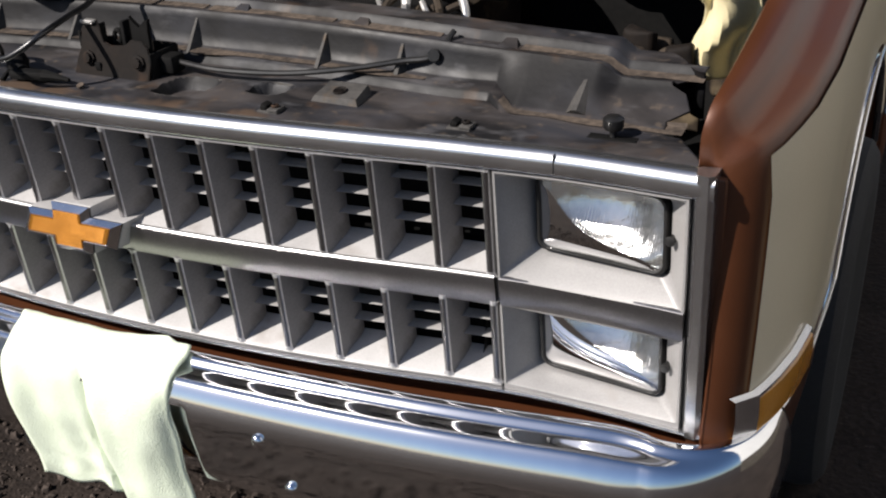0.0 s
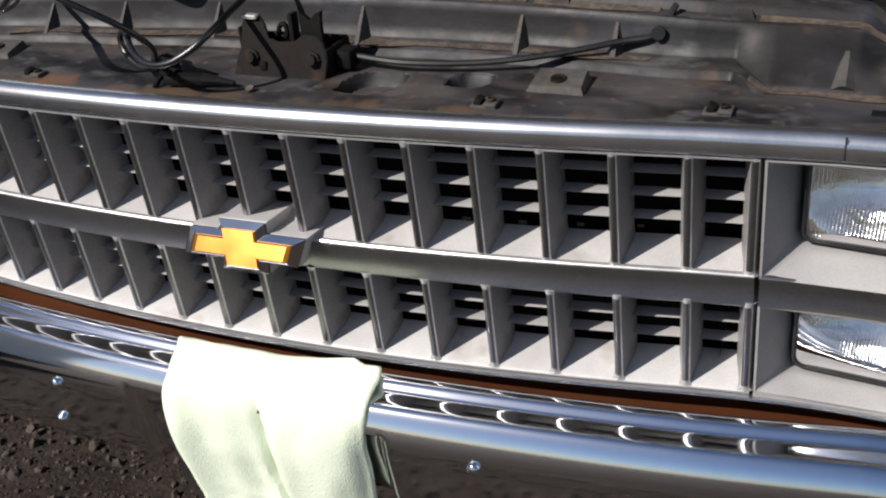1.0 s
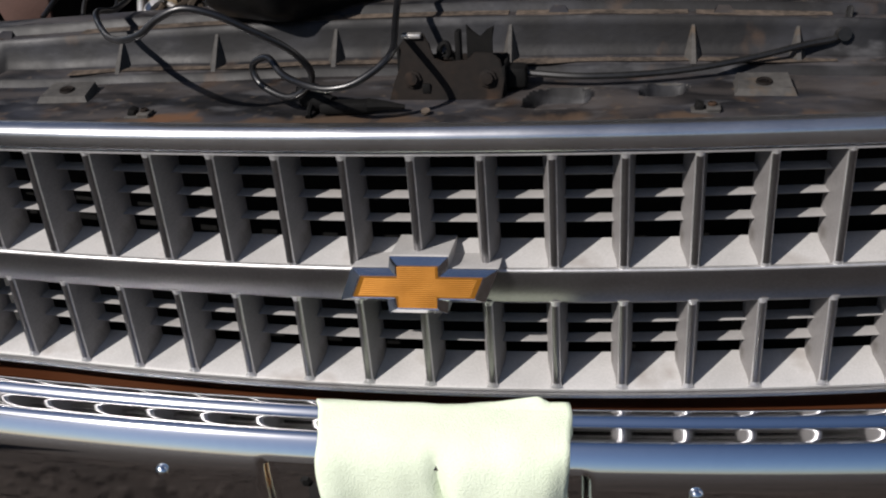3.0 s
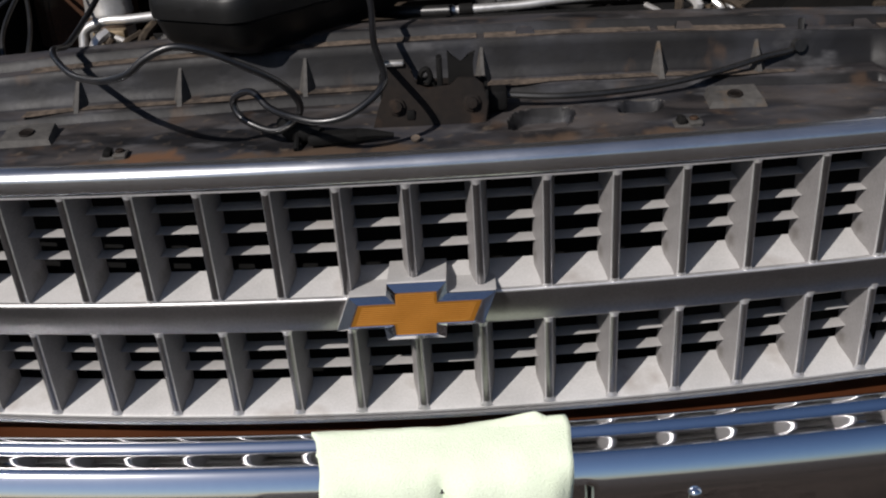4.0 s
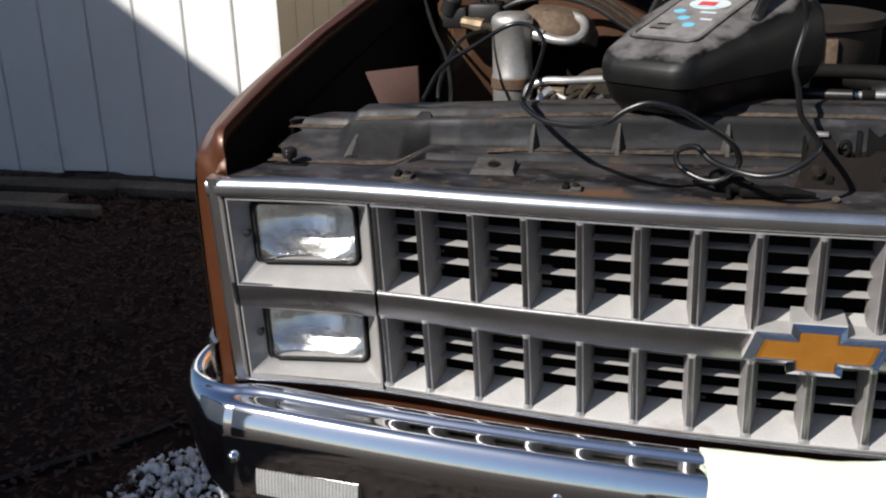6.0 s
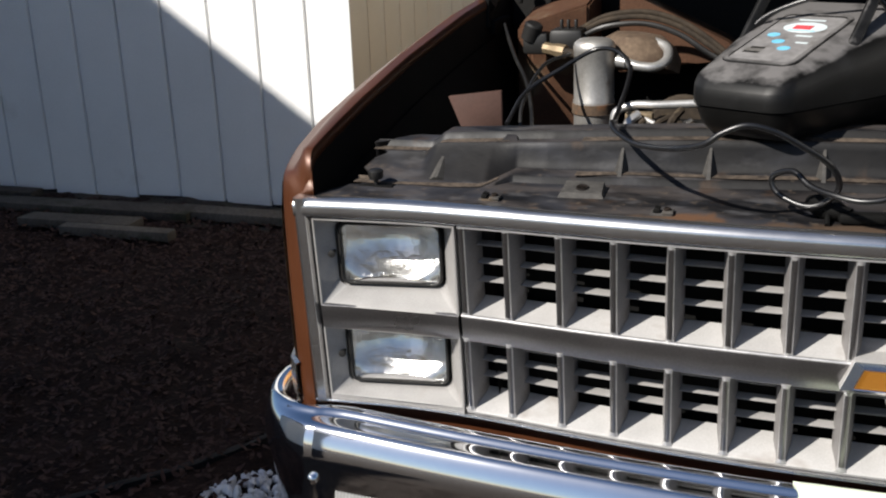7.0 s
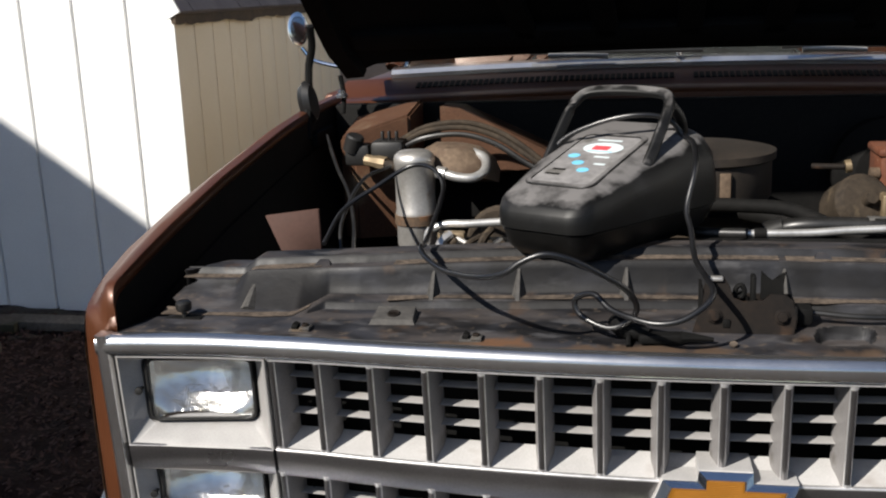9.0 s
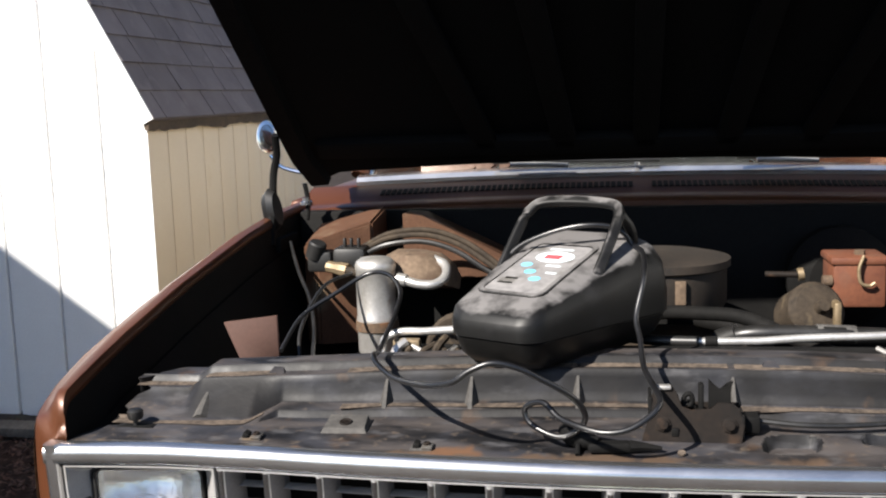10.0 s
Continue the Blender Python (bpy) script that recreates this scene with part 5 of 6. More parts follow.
# ---- hood latch and its cable ----
def make_latch():
    outline = [(-0.040, 1.025), (-0.032, 1.050), (-0.024, 1.066), (-0.024, 1.092), (-0.017, 1.104), (0.004, 1.106), (0.012, 1.094), (0.017, 1.076), (0.030, 1.071), (0.056, 1.073), (0.068, 1.083), (0.088, 1.082), (0.098, 1.074), (0.104, 1.052), (0.100, 1.028), (0.052, 1.026)]
    lean = Matrix(((1, 0, 0, 0), (0, 1, 0.22, -0.22 * 1.03), (0, 0, 1, 0), (0, 0, 0, 1)))
    b = prism(outline, 0.096, 0.100, bevel=0.001)
    b.transform(lean)
    latch = part("hood_latch", b, RUST_DARK, truck, "dark rusty hood latch plate")
    part("side_wall", box(0.100, 0.104, 0.102, 0.165, 1.030, 1.066, 0.001), BLACK_STEEL, latch)
    part("side_wall", box(-0.028, -0.024, 0.106, 0.160, 1.032, 1.090, 0.001), BLACK_STEEL, latch)
    part("back_plate", box(-0.026, 0.102, 0.160, 0.164, 1.032, 1.068, 0.001), RUST_DARK, latch)
    part("lug_edge", box(-0.021, 0.003, 0.106, 0.118, 1.101, 1.107, 0.002), ALU, latch, "pale edge of the lug")
    for x in (-0.009, 0.083):
        part("bolt", lathe([(0.001, 0), (0.011, 0), (0.011, 0.003), (0.0075, 0.0035), (0.0072, 0.008), (0.001, 0.0085)], 8, pose(x, 0.1005, 1.053, 78, 0, 0)), RUST_DARK, latch)
    part("slot", box(0.003, 0.013, 0.096, 0.1002, 1.036, 1.048, 0.001), BLACK_STEEL, latch)
    # hook, lever and striker fork standing behind the plate
    part("hook", tube([(0.020, 0.128, 1.060), (0.022, 0.128, 1.084), (0.030, 0.128, 1.090), (0.034, 0.128, 1.080), (0.030, 0.128, 1.072)], 0.0036, 8, 6), BLACK_STEEL, latch)
    part("upright", box(0.042, 0.049, 0.118, 0.136, 1.040, 1.106, 0.002), BLACK_STEEL, latch)
    part("striker_fork", prism([(0.056, 1.060), (0.088, 1.060), (0.086, 1.094), (0.090, 1.110), (0.081, 1.106), (0.072, 1.096), (0.062, 1.104), (0.056, 1.112)], 0.124, 0.131, bevel=0.001), BLACK_STEEL, latch)
    part("spring", tube([(0.03 + 0.009 * math.cos(i * 1.1), 0.150 - 0.0012 * i, 1.066 + 0.009 * math.sin(i * 1.1)) for i in range(24)], 0.0018, 6, 3), BLACK_STEEL, latch)
    part("anchor_clamp", box(0.100, 0.128, 0.118, 0.150, 1.034, 1.060, 0.005), BLACK_STEEL, latch)
    part("release_cable", tube([(0.120, 0.135, 1.050), (0.20, 0.128, 1.046), (0.30, 0.142, 1.046), (0.39, 0.164, 1.054), (0.46, 0.188, 1.064), (0.505, 0.200, 1.072), (0.52, 0.235, 1.098)], 0.0042, 8, 8), RUBBER, latch, "black hood release cable")
    part("grommet", lathe([(0.004, -0.006), (0.0085, -0.006), (0.0085, 0.006), (0.004, 0.006)], 14, pose(0.507, 0.198, 1.074, 80, 0, 10)), RUBBER, latch)


make_latch()


# ---- open hood, cowl, windscreen ----
HINGE_Y, HINGE_Z, OPEN = 1.345, 1.352, 36.0


def make_hood():
    m = Matrix.Translation((0, HINGE_Y, HINGE_Z)) @ Matrix.Rotation(radians(-OPEN), 4, "X")
    depth = 1.30

    def half_width(t):
        return 0.888 - 0.020 * ease((0.10 - t) / 0.10)

    def sheet(z_off, inset):
        rows = []
        for i in range(25):
            t = i / 24
            w = half_width(t) - inset
            rows.append([m @ Vector((w * u, -depth * t - 0.0 + bow(w * u) * 0.9 * t, z_off + 0.028 * (1 - u * u) - 0.030 * ease((abs(u) - 0.94) / 0.06) - 0.03 * ease((t - 0.95) / 0.05))) for u in [k / 12 - 1 for k in range(25)]])
        return surface(rows)
    hood = part("hood", sheet(0.0, 0.0), BROWN, truck, "open hood, brown outside with a sooty black underside")
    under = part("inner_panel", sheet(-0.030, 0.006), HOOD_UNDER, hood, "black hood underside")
    # level lip added out of sight behind the hinge to shade the cowl
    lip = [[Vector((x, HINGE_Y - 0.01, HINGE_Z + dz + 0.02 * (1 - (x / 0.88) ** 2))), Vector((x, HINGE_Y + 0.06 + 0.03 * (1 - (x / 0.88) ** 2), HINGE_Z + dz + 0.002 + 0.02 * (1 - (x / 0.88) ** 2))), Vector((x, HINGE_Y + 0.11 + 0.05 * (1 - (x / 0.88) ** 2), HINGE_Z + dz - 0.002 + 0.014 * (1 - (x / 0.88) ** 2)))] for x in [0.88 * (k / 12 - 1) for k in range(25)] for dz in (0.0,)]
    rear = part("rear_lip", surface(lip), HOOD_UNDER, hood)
    sol = rear.modifiers.new("thickness", "SOLIDIFY")
    sol.thickness, sol.offset = 0.012, 1
    # turned-down flange round the edge
    rim = []
    for t in [i / 24 for i in range(25)]:
        rim.append((half_width(t), t))
    for s in (-1, 1):
        rows = []
        for w, t in rim:
            y = -depth * t + bow(w) * 0.9 * t
            zt = -0.030 - 0.03 * ease((t - 0.95) / 0.05)
            rows.append([m @ Vector((s * (w + 0.001), y, zt + 0.003)), m @ Vector((s * (w + 0.004), y, zt - 0.020)), m @ Vector((s * (w - 0.004), y, zt - 0.038)), m @ Vector((s * (w - 0.050), y, zt - 0.034)), m @ Vector((s * (w - 0.056), y, zt - 0.012))])
        part("edge_flange", surface(rows), BLACK_STEEL, hood)
    for k in range(-2, 3):
        b = box(-0.030, 0.030, -depth + 0.08, -0.12, -0.046, -0.020, 0.008)
        for v in b.verts:
            v.co.x += k * 0.30 * (0.6 + 0.4 * (-v.co.y / depth))
        b.transform(m)
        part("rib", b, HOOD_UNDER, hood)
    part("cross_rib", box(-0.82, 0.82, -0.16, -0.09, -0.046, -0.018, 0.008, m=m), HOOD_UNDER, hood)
    # hinges
    for s in (-1, 1):
        hinge = part("hood_hinge", tube([(s * 0.905, 1.08, 1.170), (s * 0.910, 1.10, 1.215), (s * 0.915, 1.13, 1.262), (s * 0.915, 1.14, 1.300)], 0.011, 8, 6), BLACK_STEEL, hood, "black spring hinge arm")
        part("arm", tube([(s * 0.915, 1.14, 1.295), (s * 0.912, 1.145, 1.345), (s * 0.900, 1.14, 1.39), (s * 0.895, 1.12, 1.44)], 0.010, 8, 6), BLACK_STEEL, hinge)
        part("spring", lathe([(0.004, -0.012), (0.026, -0.016), (0.034, 0.0), (0.026, 0.016), (0.004, 0.016)], 18, pose(s * 0.915, 1.130, 1.255, 15, 80, 0) @ Matrix.Diagonal((1.6, 0.8, 1, 1))), RUBBER, hinge)
        part("bracket", box(s * 0.90 - 0.012, s * 0.90 + 0.012, 1.10, 1.25, 1.15, 1.185, 0.005), BLACK_STEEL, hinge)
        part("rear_link", tube([(s * 0.86, 1.24, 1.215), (s * 0.858, 1.25, 1.262), (s * 0.865, 1.25, 1.31)], 0.0065, 8, 5), BLACK_STEEL, hinge)
        part("link_nut", lathe([(0.001, 0), (0.016, 0), (0.016, 0.007), (0.010, 0.010), (0.010, 0.018), (0.001, 0.018)], 8, pose(s * 0.862, 1.245, 1.255)), TRIM, hinge)


make_hood()


def make_cowl():
    rows = []
    for i in range(49):
        x = -0.93 + 1.86 * i / 48
        back = 0.05 * (1 - (x / 0.93) ** 2)
        drop = 0.018 * (abs(x) / 0.93) ** 2
        rows.append([Vector((x, y + back, z - drop)) for y, z in ((1.335, 1.16), (1.335, 1.238), (1.345, 1.246), (1.40, 1.252), (1.41, 1.248), (1.44, 1.252), (1.455, 1.262), (1.52, 1.284), (1.545, 1.290), (1.56, 1.27))])
    cowl = part("cowl", surface(rows), BROWN, truck, "brown cowl panel with a row of vent slots")
    # slots
    slot = finish("vent_slot", box(-0.0055, 0.0055, -0.018, 0.018, 0, 0.002), HOOD_UNDER)
    for i in range(-46, 47):
        x = i * 0.0155
        if abs(i) < 2:
            continue
        back = 0.05 * (1 - (x / 0.93) ** 2)
        piece("vent_slot", slot, cowl, pose(x, 1.474 + back, 1.2695 - 0.018 * (abs(x) / 0.93) ** 2, 17, 0, 0))
    rows = []
    for i in range(41):
        x = -0.80 + 1.60 * i / 40
        back, drop = 0.05 * (1 - (x / 0.93) ** 2), 0.018 * (abs(x) / 0.93) ** 2
        rows.append([Vector((x, y + back, z - drop)) for y, z in ((1.530, 1.288), (1.528, 1.300), (1.536, 1.312), (1.555, 1.318), (1.575, 1.316), (1.575, 1.296))])
    part("windscreen_trim", surface(rows, closed_u=True, cap=True), TRIM, cowl, "bright windscreen base trim")
    rows = []
    for i in range(25):
        x = -0.80 + 1.60 * i / 24
        back, drop = 0.05 * (1 - (x / 0.93) ** 2), 0.018 * (abs(x) / 0.93) ** 2
        rows.append([Vector((x * (1 - 0.10 * t), 1.572 + back + 0.34 * t, 1.312 - drop + 0.50 * t)) for t in (0, 0.25, 0.5, 0.75, 1)])
    ws = part("windscreen", surface(rows), PANE_GLASS, cowl, "tinted windscreen")
    ws.visible_shadow = False
    sol = ws.modifiers.new("thickness", "SOLIDIFY")
    sol.thickness = 0.005
    # black block standing in for the shaded cabin behind the glass
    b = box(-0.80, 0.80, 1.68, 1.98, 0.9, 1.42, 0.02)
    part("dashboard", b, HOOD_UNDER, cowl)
    for x0, x1, y in ((-0.36, -0.20, 1.545), (0.30, 0.46, 1.540)):
        w = part("wiper", tube([(x0, y - 0.006, 1.327), (x0 * 0.5 + x1 * 0.5, y, 1.326), (x1, y + 0.004, 1.322)], 0.007, 8, 4), WHITE_HOSE, cowl, "silver wiper arm")
        part("blade", tube([(x0 - 0.05, y + 0.01, 1.334), (x1 + 0.25, y + 0.03, 1.330)], 0.005, 6, 2), RUBBER, w)
    part("washer_jet", lathe([(0.001, 0), (0.008, 0), (0.008, 0.008), (0.003, 0.012)], 10, pose(-0.012, 1.575, 1.318)), CHROME, cowl)
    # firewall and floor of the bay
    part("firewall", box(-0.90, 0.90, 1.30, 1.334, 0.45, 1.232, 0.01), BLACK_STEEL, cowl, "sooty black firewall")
    # door mirror past the hood's edge
    mm = pose(-1.215, 2.0, 1.405, 84, 0, 24) @ Matrix.Diagonal((0.62, 1.0, 1, 1))
    mir = part("door_mirror", lathe([(0.001, -0.016), (0.034, -0.012), (0.047, 0.0), (0.047, 0.010), (0.040, 0.012)], 28, mm), RUBBER, cowl, "round door mirror with a chrome rim")
    part("rim", lathe([(0.047, -0.004), (0.053, -0.002), (0.055, 0.004), (0.053, 0.010), (0.047, 0.012)], 28, mm), CHROME, mir, "chrome rim")
    part("arm", tube([(-1.205, 2.0, 1.345), (-1.16, 2.0, 1.30), (-1.02, 1.99, 1.27)], 0.007, 8, 5), CHROME, mir)


make_cowl()


def make_cab():
    """Cab and load bed, plain, to close the truck behind the hood."""
    for s in (-1, 1):
        door = part("door", box(s * 0.972 - 0.045, s * 0.972 + 0.045, 1.575, 2.75, 0.42, 1.235, 0.02), BROWN, truck, "brown and cream door")
        part("cream_panel", box(s * 1.0185 - 0.004, s * 1.0185 + 0.004, 1.585, 2.74, 0.62, 1.10, 0.003), CREAM, door)
        part("roof_pillar", tube([(s * 0.80, 1.60, 1.30), (s * 0.76, 1.76, 1.55), (s * 0.72, 1.95, 1.80)], 0.03, 10, 6), BROWN, door)
        part("rear_pillar", tube([(s * 0.90, 2.70, 1.23), (s * 0.80, 2.66, 1.80)], 0.05, 10, 4), BROWN, door)
        bed = part("bed_side", box(s * 0.965 - 0.05, s * 0.965 + 0.05, 2.79, 5.15, 0.48, 1.19, 0.03), BROWN, truck, "brown and cream bed side")
        part("cream_panel", box(s * 1.0165 - 0.004, s * 1.0165 + 0.004, 2.81, 5.13, 0.62, 1.10, 0.003), CREAM, bed)
    part("roof", box(-0.80, 0.80, 1.92, 2.72, 1.775, 1.83, 0.025), BROWN, truck, "brown cab roof")
    part("rear_wall", box(-0.90, 0.90, 2.70, 2.78, 0.45, 1.25, 0.02), BROWN, truck)
    part("bed_floor", box(-0.90, 0.90, 2.80, 5.12, 0.60, 0.66, 0.01), BLACK_STEEL, truck)
    part("cab_floor", box(-0.92, 0.92, 1.56, 2.70, 0.40, 0.46, 0.01), BLACK_STEEL, truck)
    part("tailgate", box(-0.90, 0.90, 5.10, 5.16, 0.55, 1.18, 0.015), BROWN, truck)
    for s in (-1, 1):
        m = pose(s * 0.86, 3.95, 0.36, 0, 90 * s, 0)
        tyre = part("wheel", lathe([(0.20, -0.11), (0.26, -0.125), (0.33, -0.125), (0.352, -0.11), (0.36, -0.08), (0.36, 0.08), (0.352, 0.11), (0.33, 0.125), (0.26, 0.125), (0.20, 0.11)], 40, m), TYRE, truck, "black tyre on a dull steel wheel")
        part("rim", lathe([(0.005, 0.03), (0.06, 0.035), (0.12, 0.05), (0.195, 0.105), (0.203, 0.108), (0.203, -0.1), (0.16, 0.0), (0.005, 0.0)], 32, m), ALU, tyre)


make_cab()


# ---- engine bay ----
def make_bay():
    rad = part("radiator", box(-0.46, 0.46, 0.345, 0.395, 0.55, 1.085, 0.012), BLACK_STEEL, truck, "black radiator with its top tank")
    part("top_tank", box(-0.44, 0.44, 0.335, 0.405, 1.055, 1.096, 0.014), BLACK_STEEL, rad)
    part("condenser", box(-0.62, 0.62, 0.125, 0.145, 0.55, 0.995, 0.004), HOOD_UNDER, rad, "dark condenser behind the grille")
    part("shroud", box(-0.42, 0.42, 0.41, 0.55, 0.70, 1.045, 0.03), BLACK_STEEL, rad)
    # unseen tray, added to keep ground light out of the engine bay
    part("chassis_shadow_tray", box(-0.86, 0.86, 0.42, 1.30, 0.42, 0.46), BLACK_STEEL, rad, "unseen dark tray added to shade the engine bay")
    part("engine_block", box(-0.24, 0.24, 0.62, 1.22, 0.5, 0.96, 0.05), GRIME, truck, "grimy engine block")
    # round air cleaner
    ac = part("air_cleaner", lathe([(0.02, 0.0), (0.145, 0.0), (0.150, 0.01), (0.150, 0.085), (0.158, 0.09), (0.158, 0.106), (0.12, 0.114), (0.05, 0.118), (0.001, 0.120)], 40, pose(0.020, 1.00, 1.046)), AIR_DARK, truck, "round grimy air cleaner")
    part("data_plate", box(0.050, 0.072, 0.849, 0.857, 1.072, 1.122, 0.001), DUSTY_TAN, ac)
    part("snorkel", tube([(0.10, 0.87, 1.04), (0.18, 0.80, 1.03), (0.24, 0.74, 0.98)], 0.020, 12, 6), BLACK_STEEL, ac)
    # receiver can and its lines
    can = part("receiver_can", lathe([(0.001, 0), (0.040, 0.0), (0.045, 0.012), (0.045, 0.074), (0.0465, 0.078), (0.0465, 0.088), (0.045, 0.092), (0.045, 0.196), (0.0465, 0.199), (0.0465, 0.208), (0.044, 0.216), (0.034, 0.224), (0.001, 0.228)], 32, pose(-0.612, 0.93, 0.940)), ALU, truck, "silver air-conditioning receiver can")
    part("strap", lathe([(0.046, 0.0), (0.049, 0.0), (0.049, 0.022), (0.046, 0.022)], 32, pose(-0.612, 0.93, 1.000)), RUST, can, "rusty strap")
    part("inlet", tube([(-0.655, 0.94, 1.128), (-0.69, 0.955, 1.132)], 0.010, 10, 2), GRIME, can)
    part("brass_fitting", tube([(-0.682, 0.955, 1.131), (-0.735, 0.975, 1.137)], lambda t: 0.016 if t < 0.6 else 0.0135, 8, 5), BRASS, can, "pale brass fitting")
    part("collar", tube([(-0.556, 0.905, 1.120), (-0.535, 0.900, 1.117)], 0.014, 10, 2), WHITE_HOSE, can)
    part("outlet_line", tube([(-0.535, 0.90, 1.116), (-0.505, 0.895, 1.109), (-0.472, 0.90, 1.108), (-0.452, 0.93, 1.120), (-0.458, 0.97, 1.140), (-0.49, 1.0, 1.150)], 0.0105, 10, 6), WHITE_HOSE, can)
    # brown evaporator case
    b = bmesh.new()
    top = [(-0.84, 1.13, 1.165), (-0.80, 1.10, 1.182), (-0.665, 1.14, 1.222), (-0.660, 1.29, 1.246), (-0.84, 1.29, 1.20)]
    lid = [b.verts.new(v) for v in top]
    low = [b.verts.new((x, y, 0.92)) for x, y, z in top]
    b.faces.new(lid)
    for i in range(5):
        b.faces.new([lid[i], lid[(i + 1) % 5], low[(i + 1) % 5], low[i]])
    bmesh.ops.bevel(b, geom=b.edges[:], offset=0.006, segments=2, affect="EDGES")
    case = part("evaporator_case", b, CASE_BROWN, truck, "brown heater and evaporator case on the firewall")
    b = surface([[Vector((-0.60, 1.20, 1.232)), Vector((-0.55, 1.19, 1.228)), Vector((-0.34, 1.17, 1.128)), Vector((-0.30, 1.17, 1.09)), Vector((-0.60, 1.20, 1.05))], [Vector((-0.60, 1.295, 1.232)), Vector((-0.55, 1.295, 1.228)), Vector((-0.34, 1.295, 1.128)), Vector((-0.30, 1.295, 1.09)), Vector((-0.60, 1.295, 1.05))]], closed_u=True, cap=True)
    part("case_wing", b, CASE_BROWN, case)
    part("relay", box(-0.80, -0.74, 1.02, 1.07, 1.115, 1.165, 0.008), DARK_PLASTIC, case)
    part("relay_cup", lathe([(0.001, 0), (0.022, 0), (0.022, 0.036), (0.018, 0.040), (0.001, 0.040)], 18, pose(-0.785, 1.035, 1.150, 10, 20, 0)), DARK_PLASTIC, case)
    part("switch_block", box(-0.735, -0.655, 1.01, 1.08, 1.12, 1.175, 0.012), DARK_PLASTIC, case)
    for dx in (0, 0.016, 0.034):
        part("prong", box(-0.712 + dx, -0.706 + dx, 1.03, 1.045, 1.170, 1.195, 0.002), DARK_PLASTIC, case)
    # grimy blower dome with hoses over it
    b = lathe([(0.10, 0.0), (0.098, 0.03), (0.082, 0.058), (0.055, 0.075), (0.02, 0.082), (0.001, 0.083)], 28, pose(-0.535, 1.03, 1.085, -14, 6, 0))
    for v in b.verts:
        v.co += Vector((noise.noise(v.co * 22), noise.noise(v.co * 19 + Vector((3, 0, 0))), noise.noise(v.co * 20))) * 0.006
    dome = part("compressor", b, DUSTY_TAN, truck, "dusty tan compressor housing")
    for k, (dz, dy) in enumerate(((0.0, 0.0), (0.012, 0.03), (0.020, 0.06))):
        part("hose", tube([(-0.68, 1.04 + dy, 1.145 + dz), (-0.61, 1.03 + dy, 1.178 + dz), (-0.52, 1.03 + dy, 1.186 + dz), (-0.44, 1.02 + dy, 1.165 + dz), (-0.37, 1.00 + dy, 1.125 + dz), (-0.30, 0.98 + dy, 1.09)], 0.0065, 9, 6), GRIME if k else RUBBER, dome)
    part("pulley", lathe([(0.02, -0.02), (0.07, -0.02), (0.075, -0.012), (0.062, 0.0), (0.075, 0.012), (0.07, 0.02), (0.02, 0.02)], 28, pose(-0.40, 0.80, 0.99, 90, 0, 0)), GRIME, dome)
    b = None
    rng = random.Random(5)
    # crumpled mounting straps at the radiator's top corners
    for cx, n in ((-0.385, 9), (0.415, 9)):
        strap = part("radiator_mount", box(cx - 0.07, cx + 0.07, 0.322, 0.338, 1.075, 1.092, 0.004), GRIME, rad, "grimy bent radiator mount")
        for i in range(n):
            x = cx - 0.06 + 0.014 * i
            h = rng.uniform(0.01, 0.036)
            part("finger", tube([(x, 0.325, 1.085), (x + rng.uniform(-0.008, 0.008), 0.320 + rng.uniform(-0.012, 0.02), 1.085 + h * 0.6), (x + rng.uniform(-0.02, 0.02), 0.335 + rng.uniform(-0.01, 0.02), 1.085 + h)], rng.uniform(0.004, 0.008), 7, 3), GRIME if i % 3 else ALU, strap)
    # bright refrigerant lines
    part("pale_line", tube([(0.060, 0.405, 1.100), (0.16, 0.40, 1.103), (0.23, 0.40, 1.108), (0.33, 0.40, 1.112), (0.41, 0.40, 1.114), (0.452, 0.395, 1.108), (0.468, 0.385, 1.082), (0.470, 0.37, 1.05)], 0.0068, 10, 8), WHITE_HOSE, rad, "pale metal refrigerant line")
    part("line_collar", tube([(0.074, 0.4045, 1.1005), (0.094, 0.4035, 1.1012)], 0.0088, 10, 2), BLACK_STEEL, rad)
    part("line_hose", tube([(-0.05, 0.44, 1.098), (0.0, 0.42, 1.098), (0.065, 0.405, 1.100)], 0.0095, 10, 5), RUBBER, rad)
    part("pale_line", tube([(-0.475, 0.375, 1.085), (-0.470, 0.38, 1.108), (-0.44, 0.38, 1.120), (-0.40, 0.38, 1.121), (-0.32, 0.39, 1.124)], 0.0072, 10, 6), WHITE_HOSE, rad, "pale metal refrigerant line")
    part("clip", box(-0.452, -0.405, 0.352, 0.372, 1.092, 1.112, 0.004), BRASS, rad)
    part("clip_body", box(-0.445, -0.385, 0.345, 0.395, 1.074, 1.094, 0.006), ALU, rad)
    # radiator hose and loom
    part("radiator_hose", tube([(-0.02, 0.88, 1.035), (0.02, 0.80, 1.066), (0.09, 0.74, 1.078), (0.17, 0.68, 1.082), (0.25, 0.60, 1.06), (0.32, 0.50, 1.05)], 0.014, 14, 8), BLACK_STEEL, truck, "black radiator hose")
    loom = part("heater_hose", tube([(0.11, 0.52, 1.076), (0.16, 0.50, 1.092), (0.24, 0.495, 1.094), (0.34, 0.50, 1.090), (0.46, 0.55, 1.075)], 0.015, 12, 7), RUBBER, truck, "black heater hose with a dusty wrap")
    part("foil_wrap", tube([(0.27, 0.497, 1.094), (0.335, 0.500, 1.091)], 0.0165, 12, 4), DUST_HOSE, loom)
    part("hose_end", tube([(0.108, 0.52, 1.072), (0.140, 0.507, 1.088)], 0.022, 12, 3), RUBBER, loom)
